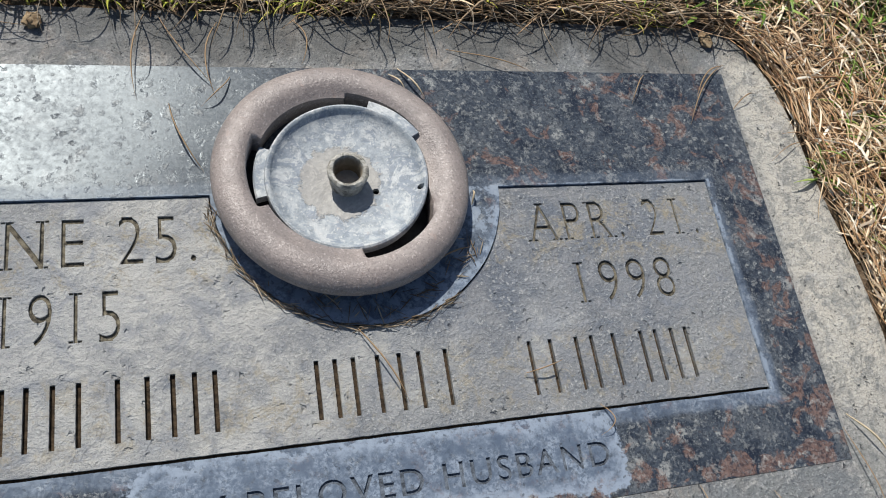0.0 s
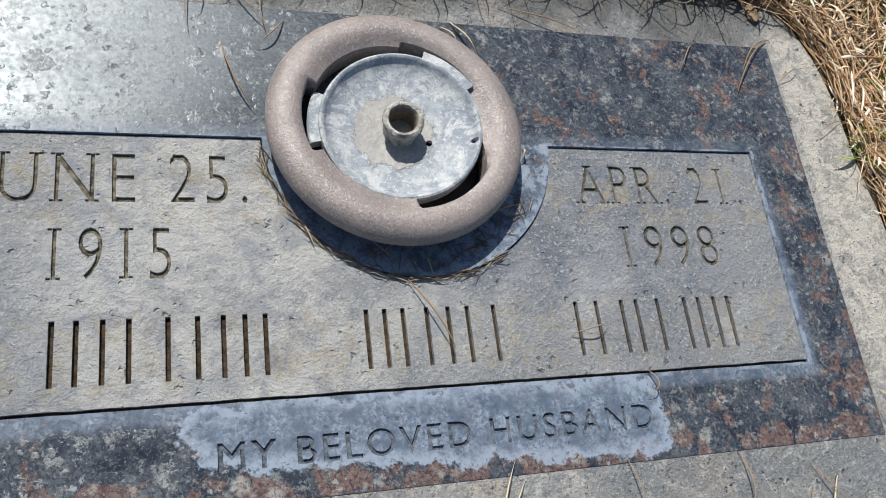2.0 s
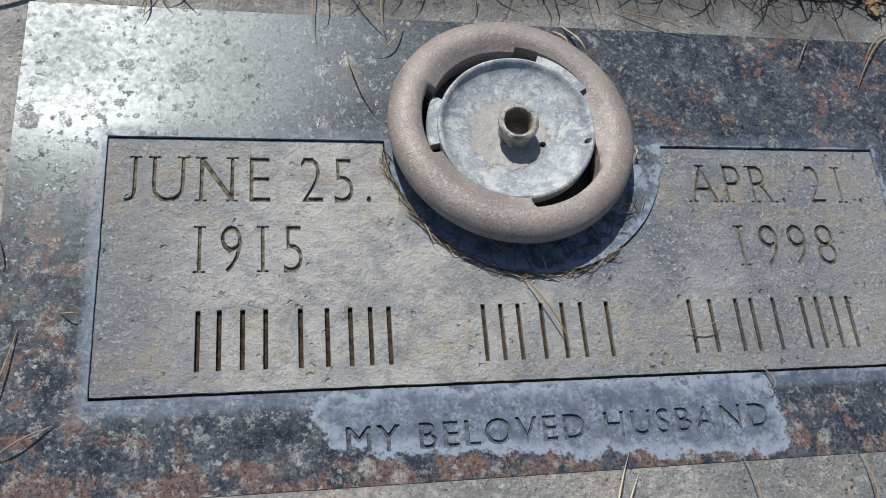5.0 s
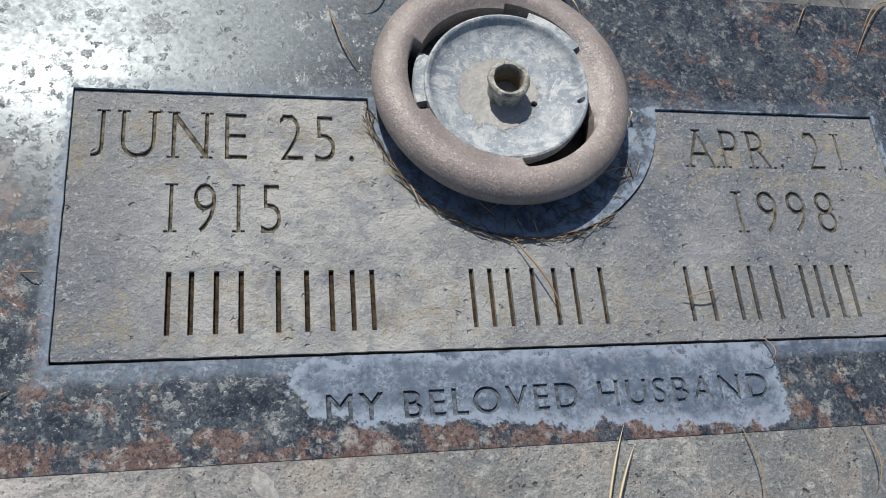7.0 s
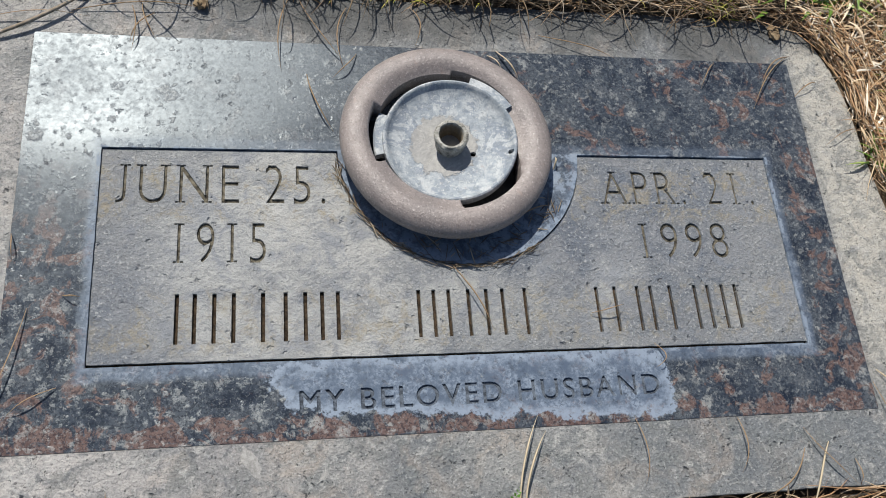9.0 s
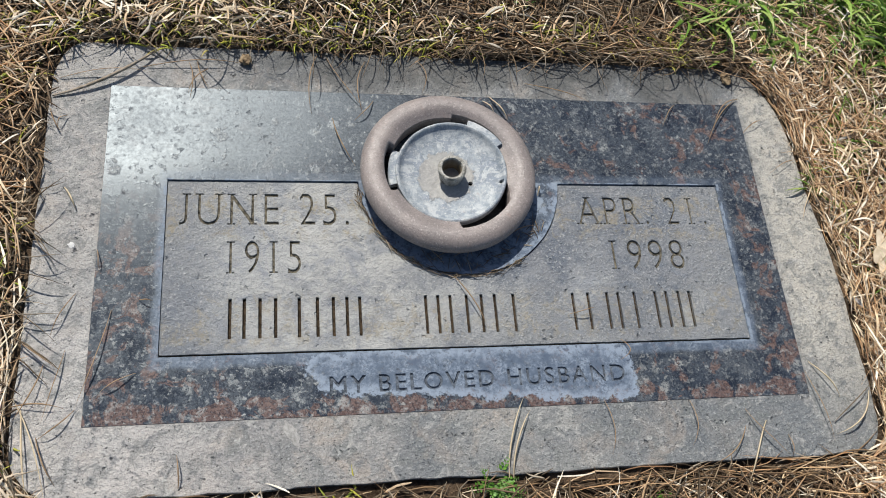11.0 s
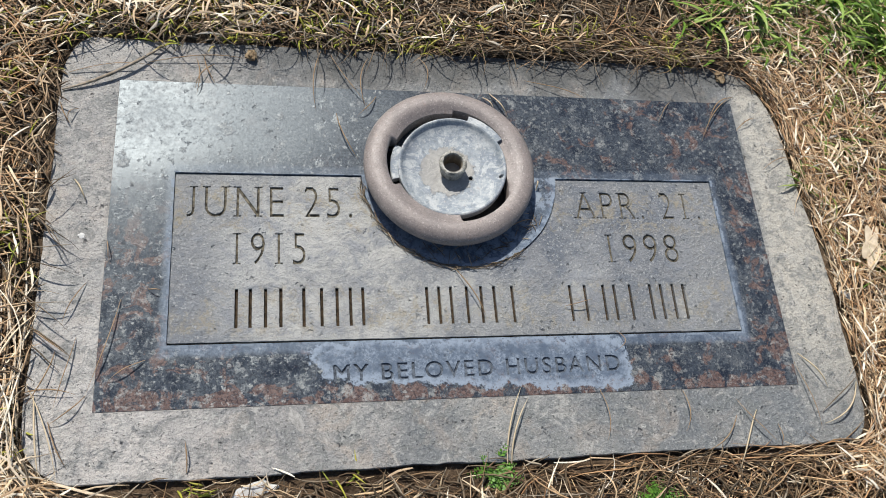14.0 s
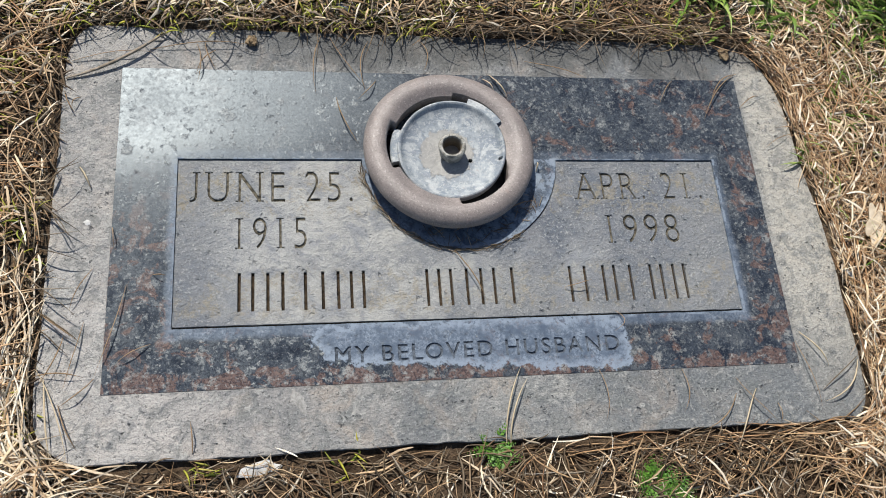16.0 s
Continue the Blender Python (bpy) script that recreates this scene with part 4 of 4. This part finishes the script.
for row in (
    ("n", -0.242, -0.025, -105, 0.067, 0.002),
    ("n", -0.259, -0.090, -139, 0.028, 0.002),
    ("n", -0.224, -0.068, -149, 0.026, -0.001),
    ("n", -0.225, -0.018, -6, 0.009, -0.001),
    ("n", -0.265, -0.013, -113, 0.033, -0.001),
    ("n", -0.268, -0.051, -102, 0.048, 0.001),
    ("d", -0.296, -0.045, -37, 0.031, 0.000),
    ("n", -0.280, -0.060, -112, 0.038, 0.003),
    ("s", -0.290, -0.089, -81, 0.056, -0.000),
    ("s", -0.296, -0.081, -69, 0.069, 0.004),
    ("n", -0.280, -0.106, -65, 0.033, -0.001),
    ("n", -0.297, -0.087, -4, 0.032, 0.002),
    ("n", -0.281, 0.123, -119, 0.013, -0.002),
):
    pine_needle(*row)
for row in (
    ("n", -0.294, 0.128, -65, 0.023, -0.001),
    ("t", -0.294, 0.139, 33, 0.092, -0.008),
    ("n", -0.291, 0.154, 7, 0.066, 0.003),
    ("n", -0.235, 0.166, 4, 0.081, 0.003),
    ("n", -0.200, 0.172, -88, 0.034, 0.003),
    ("n", -0.194, 0.174, -70, 0.029, -0.002),
    ("n", -0.186, 0.167, -121, 0.027, -0.002),
    ("n", -0.066, 0.179, -93, 0.050, -0.006),
    ("n", -0.024, 0.182, -86, 0.031, 0.005),
    ("n", -0.104, 0.183, -95, 0.055, -0.004),
    ("n", -0.097, 0.183, -59, 0.056, -0.003),
    ("n", 0.065, 0.164, -17, 0.058, -0.000),
    ("n", 0.254, 0.155, -129, 0.058, -0.005),
):
    pine_needle(*row)
for row in (
    ("n", 0.257, 0.156, -137, 0.040, -0.006),
    ("n", 0.195, 0.148, -124, 0.027, -0.002),
    ("n", 0.296, 0.097, -153, 0.033, -0.002),
    ("n", 0.253, 0.122, 30, 0.024, 0.002),
    ("s", 0.259, -0.077, -56, 0.034, 0.001),
    ("n", 0.254, -0.084, -79, 0.054, -0.000),
    ("g", 0.268, -0.123, 35, 0.049, 0.001),
    ("s", 0.304, -0.101, -140, 0.048, 0.006),
    ("n", 0.198, -0.110, -51, 0.045, -0.003),
    ("s", 0.213, -0.119, -119, 0.049, -0.002),
    ("n", 0.196, -0.122, -141, 0.041, 0.004),
    ("n", 0.156, -0.102, -97, 0.032, 0.003),
    ("n", 0.091, -0.099, -90, 0.038, 0.003),
):
    pine_needle(*row)
for row in (
    ("n", 0.228, -0.130, -94, 0.016, 0.000),
    ("s", 0.016, -0.148, 73, 0.056, 0.004),
    ("s", 0.019, -0.148, 69, 0.048, 0.004),
    ("n", -0.009, -0.004, -62, 0.044, 0.001),
    ("n", 0.074, -0.035, 13, 0.023, -0.001),
    ("n", -0.093, 0.126, -69, 0.044, -0.003),
    ("n", 0.111, -0.055, -101, 0.016, 0.006),
    ("s", 0.033, 0.150, -58, 0.026, 0.000),
    ("s", 0.027, 0.146, -56, 0.016, 0.000),
    ("s", 0.0625, 0.0610, 78, 0.009, 0.000),
    ("n", -0.061, 0.143, -130, 0.025, 0.002),
    ("n", 0.031, 0.026, 20, 0.029, 0.001),
    ("n", -0.254, 0.018, -83, 0.016, 0.001),
    ("s", -0.279, 0.065, -63, 0.020, 0.001),
    ("n", -0.195, -0.142, 95, 0.021, -0.001),
):
    pine_needle(*row)


# ---- green grass ----
def tuft(x, y, count, length, width, spread=0.9):
    paths = []
    z = ground_height(x, y)
    for i in range(count):
        a = rng.uniform(0, 2 * math.pi)
        ln, up, b = rng.uniform(0.5, 1.0) * length, rng.uniform(0.4, 1.4), rng.normal(0, 0.3)
        px, py = x + rng.normal(0, 0.006), y + rng.normal(0, 0.006)
        pts = []
        for k in range(8):
            t = k / 7
            pts.append([px, py, z + ln * up * 0.75 * (t - 0.62 * t * t)])
            px += math.cos(a + b * t) * ln * spread / 8
            py += math.sin(a + b * t) * ln * spread / 8
        paths.append(pts)
    return strands(np.array(paths), width, True, True)


lush, sparse, yellow = [], [], []
for i in range(240):
    x, y = rng.uniform(0.225, 0.50), rng.uniform(0.195, 0.42)
    if x + y > 0.485 + 0.03 * rng.normal():
        lush.append(tuft(x, y, 14, rng.uniform(0.035, 0.085), (0.0010, 0.0028), 0.9))
stuff("green_grass", *joined(*lush), M_GREEN, "lush green grass beside the stone's corner", "grass", False)
for i in range(40):
    x, y = rng.uniform(0.32, 0.58), rng.uniform(-0.02, 0.26)
    sparse.append(tuft(x, y, 7, rng.uniform(0.025, 0.06), (0.0007, 0.0015)))
for i in range(16):
    x, y = rng.uniform(0.305, 0.37), rng.uniform(0.06, 0.2)
    sparse.append(tuft(x, y, 6, rng.uniform(0.02, 0.05), (0.0007, 0.0016)))
stuff("green_grass", *joined(*sparse), M_GREEN, "sparse green grass among pale straw", "grass")
for i in range(105):
    x, y = (rng.uniform(-0.36, 0.24) if i < 65 else rng.uniform(-0.36, -0.02)), 0.192 + abs(rng.normal(0, 0.03))
    yellow.append(tuft(x, y, 9, rng.uniform(0.018, 0.038), (0.0007, 0.0014), 0.6))
for i in range(16):
    x, y = rng.uniform(-0.40, -0.305), rng.uniform(-0.16, 0.2)
    yellow.append(tuft(x, y, 6, rng.uniform(0.018, 0.035), (0.0006, 0.0011), 0.6))
for cx, cy in ((-0.187, 0.203), (-0.168, 0.196), (-0.108, 0.198), (-0.070, 0.203), (0.012, 0.199), (0.092, 0.206), (0.196, 0.193), (0.203, 0.199), (-0.33, 0.14), (-0.315, 0.02), (-0.318, -0.115)):
    for k in range(3):
        yellow.append(tuft(cx + rng.normal(0, 0.006), cy + abs(rng.normal(0, 0.006)), 8, rng.uniform(0.028, 0.048), (0.0006, 0.0013), 0.55))
stuff("yellow_grass", *joined(*yellow), M_YELLOW, "yellow-green grass sprouting behind the stone", "grass")
for x, y in ((0.214, 0.199), (0.322, 0.048), (-0.302, -0.13), (-0.19, -0.153), (-0.095, -0.153)):
    v, f = tuft(0, 0, 9, 0.032, (0.0007, 0.0013), 0.7)
    v[:, 2] -= ground_height(0, 0)
    ob = mesh_object("grass_tuft", v, f.tolist(), M_YELLOW, smooth=True)
    ob.matrix_world = pose(x, y, ground_height(x, y))
    tagged(ob, "small yellow-green grass tuft at the stone's edge", "grass", "grass tufts")


# ---- small loose things ----
def leaf_mesh(name, outline, thick, curl, material, x, y, z, turn, tip=0.0):
    bm = bmesh.new()
    top = [bm.verts.new((px, py, thick + curl * (px * px - py * 0.4 * abs(py)) * 12)) for px, py in outline]
    low = [bm.verts.new((v.co.x, v.co.y, v.co.z - thick)) for v in top]
    ct = bm.verts.new((0, 0, thick + 0.001))
    cb = bm.verts.new((0, 0, 0.0005))
    k = len(top)
    for i in range(k):
        j = (i + 1) % k
        bm.faces.new((top[i], top[j], ct))
        bm.faces.new((low[j], low[i], cb))
        bm.faces.new((low[i], low[j], top[j], top[i]))
    ob = part(name, bm, material, None, smooth=True)
    ob.matrix_world = pose(x, y, z, tip, 6, turn)
    return ob


M_LEAF = plain("dead leaf", (0.52, 0.42, 0.29), (0.74, 0.64, 0.49), 120, 0.7, 0.3)
M_CHIP = plain("white flake", (0.5, 0.5, 0.49), (0.68, 0.68, 0.66), 180, 0.6, 0.4)
M_PEBBLE = plain("blue-grey pebble", (0.13, 0.15, 0.19), (0.3, 0.32, 0.36), 160, 0.75, 0.3)
M_CONE = plain("brown scale", (0.14, 0.09, 0.05), (0.34, 0.26, 0.16), 300, 0.8, 0.2)
M_WEED = blades("weed leaves", (0.05, 0.14, 0.012), (0.09, 0.22, 0.025), (0.14, 0.3, 0.04), rough=0.5, spec=0.35)

lobes = [(0.013 * (0.55 + 0.45 * abs(math.cos(2.5 * a + 0.4))) * math.cos(a) * 0.75, 0.023 * (0.55 + 0.45 * abs(math.cos(2.5 * a + 0.4))) * math.sin(a)) for a in [2 * math.pi * i / 30 for i in range(30)]]
tagged(leaf_mesh("dead_leaf", lobes, 0.0006, 1.0, M_LEAF, 0.342, 0.008, 0.013, -20, 6), "pale tan dry lobed leaf lying on straw", "leaf")
flat_leaf = [(0.015 * math.cos(a), 0.008 * math.sin(a) * (1 + 0.2 * math.sin(3 * a))) for a in [2 * math.pi * i / 20 for i in range(20)]]
tagged(leaf_mesh("dead_leaf", flat_leaf, 0.0006, 1.5, M_LEAF, -0.332, 0.163, -0.003, 25, -8), "tan dry leaf half buried in thatch", "leaf")
chip = [(-0.022, -0.006), (-0.012, -0.008), (0.006, -0.0075), (0.024, -0.006), (0.022, 0.000), (0.010, 0.003), (0.004, 0.009), (-0.006, 0.0065), (-0.018, 0.002)]
tagged(leaf_mesh("stone_flake", [(x * 0.8, y * 0.62) for x, y in chip], 0.0014, 0.2, M_CHIP, -0.150, -0.1535, -0.006, 4, 10), "white flat flake half under dry grass", "flake")
for px, py, sc in ((0.082, -0.171, 0.3), (0.315, -0.03, 0.28), (0.335, 0.075, 0.3), (0.31, -0.15, 0.3)):
    tagged(leaf_mesh("stone_flake", [(x * sc, y * sc) for x, y in chip], 0.001, 0.2, M_CHIP, px, py, (-0.004 if py < -0.1 else 0.003), 70 * py * 20, 8), "small white flake among straw", "flake")


def pebble(name, x, y, z, size, material, label, category):
    bm = bmesh.new()
    bmesh.ops.create_icosphere(bm, subdivisions=3, radius=1)
    for v in bm.verts:
        v.co = Vector((v.co.x * size[0], v.co.y * size[1], v.co.z * size[2])) * (1 + 0.35 * noise.noise(v.co * 1.7 + Vector((x * 50, y * 50, 0))) + (0.3 if material is M_CONE else 0.04) * noise.noise(v.co * 5.0))
    ob = part(name, bm, material, None, smooth=True)
    ob.matrix_world = pose(x, y, z, 0, 0, 40 * x * 100)
    return tagged(ob, label, category)


pebble("pebble", -0.083, 0.211, 0.000, (0.011, 0.008, 0.006), M_PEBBLE, "blue-grey pebble lying in weathered grass", "pebble")
pebble("pebble", -0.063, 0.229, 0.000, (0.012, 0.009, 0.006), M_PEBBLE, "grey-green pebble lying in weathered grass", "pebble")
pebble("seed_pod", -0.158, 0.1755, 0.0025, (0.0048, 0.0042, 0.0032), M_CONE, "shrivelled brown seed pod resting on the stone's edge", "seed pod")
pebble("seed_pod", 0.249, 0.176, 0.002, (0.0065, 0.0042, 0.0022), M_CONE, "tan papery husk on the stone's corner", "husk")


def weed(x, y, size, sprigs, label, leaflet=0.34):
    """Feathery weed: sprigs with paired leaflets."""
    verts, faces = [], []
    for s in range(sprigs):
        a, up = 2 * math.pi * s / sprigs + rng.normal(0, 0.3), rng.uniform(0.3, 1.3)
        ln = size * rng.uniform(0.6, 1.1)
        for k in range(1, 8):
            t = k / 7
            c = Vector((math.cos(a) * ln * t, math.sin(a) * ln * t, ln * up * (t - 0.5 * t * t)))
            for sgn in (-1, 1):
                b = a + sgn * 1.0 + rng.normal(0, 0.2)
                l2 = size * leaflet * (1.15 - t)
                tip = c + Vector((math.cos(b) * l2, math.sin(b) * l2, l2 * 0.3))
                w = Vector((-math.sin(b), math.cos(b), 0)) * l2 * 0.28
                mid = (c + tip) / 2
                o = len(verts)
                verts += [c, mid + w, tip, mid - w, mid + Vector((0, 0, -0.0004))]
                faces += [(o, o + 3, o + 2, o + 1), (o, o + 1, o + 4), (o + 1, o + 2, o + 4), (o + 2, o + 3, o + 4), (o + 3, o, o + 4)]
    ob = mesh_object("weed", verts, faces, M_WEED)
    ob.matrix_world = pose(x, y, ground_height(x, y))
    return tagged(ob, label, "weed", "weeds")


weed(0.008, -0.149, 0.018, 14, "small feathery green weed at the stone's foot")
weed(0.012, -0.158, 0.014, 7, "small feathery green weed at the stone's foot")
weed(0.075, 0.250, 0.017, 16, "bright green weed clump in weathered grass")
weed(0.121, -0.181, 0.019, 90, "dense bright green mossy weed in bare soil", 0.2)
weed(0.135, -0.190, 0.015, 64, "dense bright green mossy weed in bare soil", 0.2)
M_BROAD = plain("dull leaf", (0.13, 0.2, 0.075), (0.26, 0.33, 0.16), 160, 0.6, 0.3)
broad = [(0.0085 * math.cos(a) * (0.75 + 0.25 * abs(math.cos(1.5 * a))), 0.0072 * math.sin(a) * (0.75 + 0.25 * abs(math.cos(1.5 * a)))) for a in [2 * math.pi * i / 24 for i in range(24)]]
for bx, by, br in ((0.288, -0.172, 10), (0.301, -0.180, 130), (0.296, -0.166, 250)):
    tagged(leaf_mesh("broad_leaf", broad, 0.0005, 1.0, M_BROAD, bx, by, -0.003, br, 10), "broad dull-green leaf low in dry grass", "leaf")
# a glint on the margin, added as a thin pale patch
M_GLINT = plain("pale glint", (0.24, 0.235, 0.22), (0.4, 0.39, 0.37), 500, 0.6, 0.4, 0.8)
patch_line = [(0.0045 * math.cos(a) * (1 + 0.2 * math.sin(5 * a)), 0.0105 * math.sin(a) * (1 + 0.15 * math.cos(7 * a))) for a in [2 * math.pi * i / 26 for i in range(26)]]
tagged(leaf_mesh("pale_patch", patch_line, 0.0002, 0.0, M_GLINT, -0.125, -0.111, -0.0007, 28, 0), "pale patch standing in for a glint on the granite margin", "lichen")
tagged(leaf_mesh("pale_patch", [(x * 0.5, y * 0.2) for x, y in patch_line], 0.0005, 0.0, M_CHIP, -0.271, 0.022, -0.0007, 10, 0), "small white crust on the granite margin", "lichen")
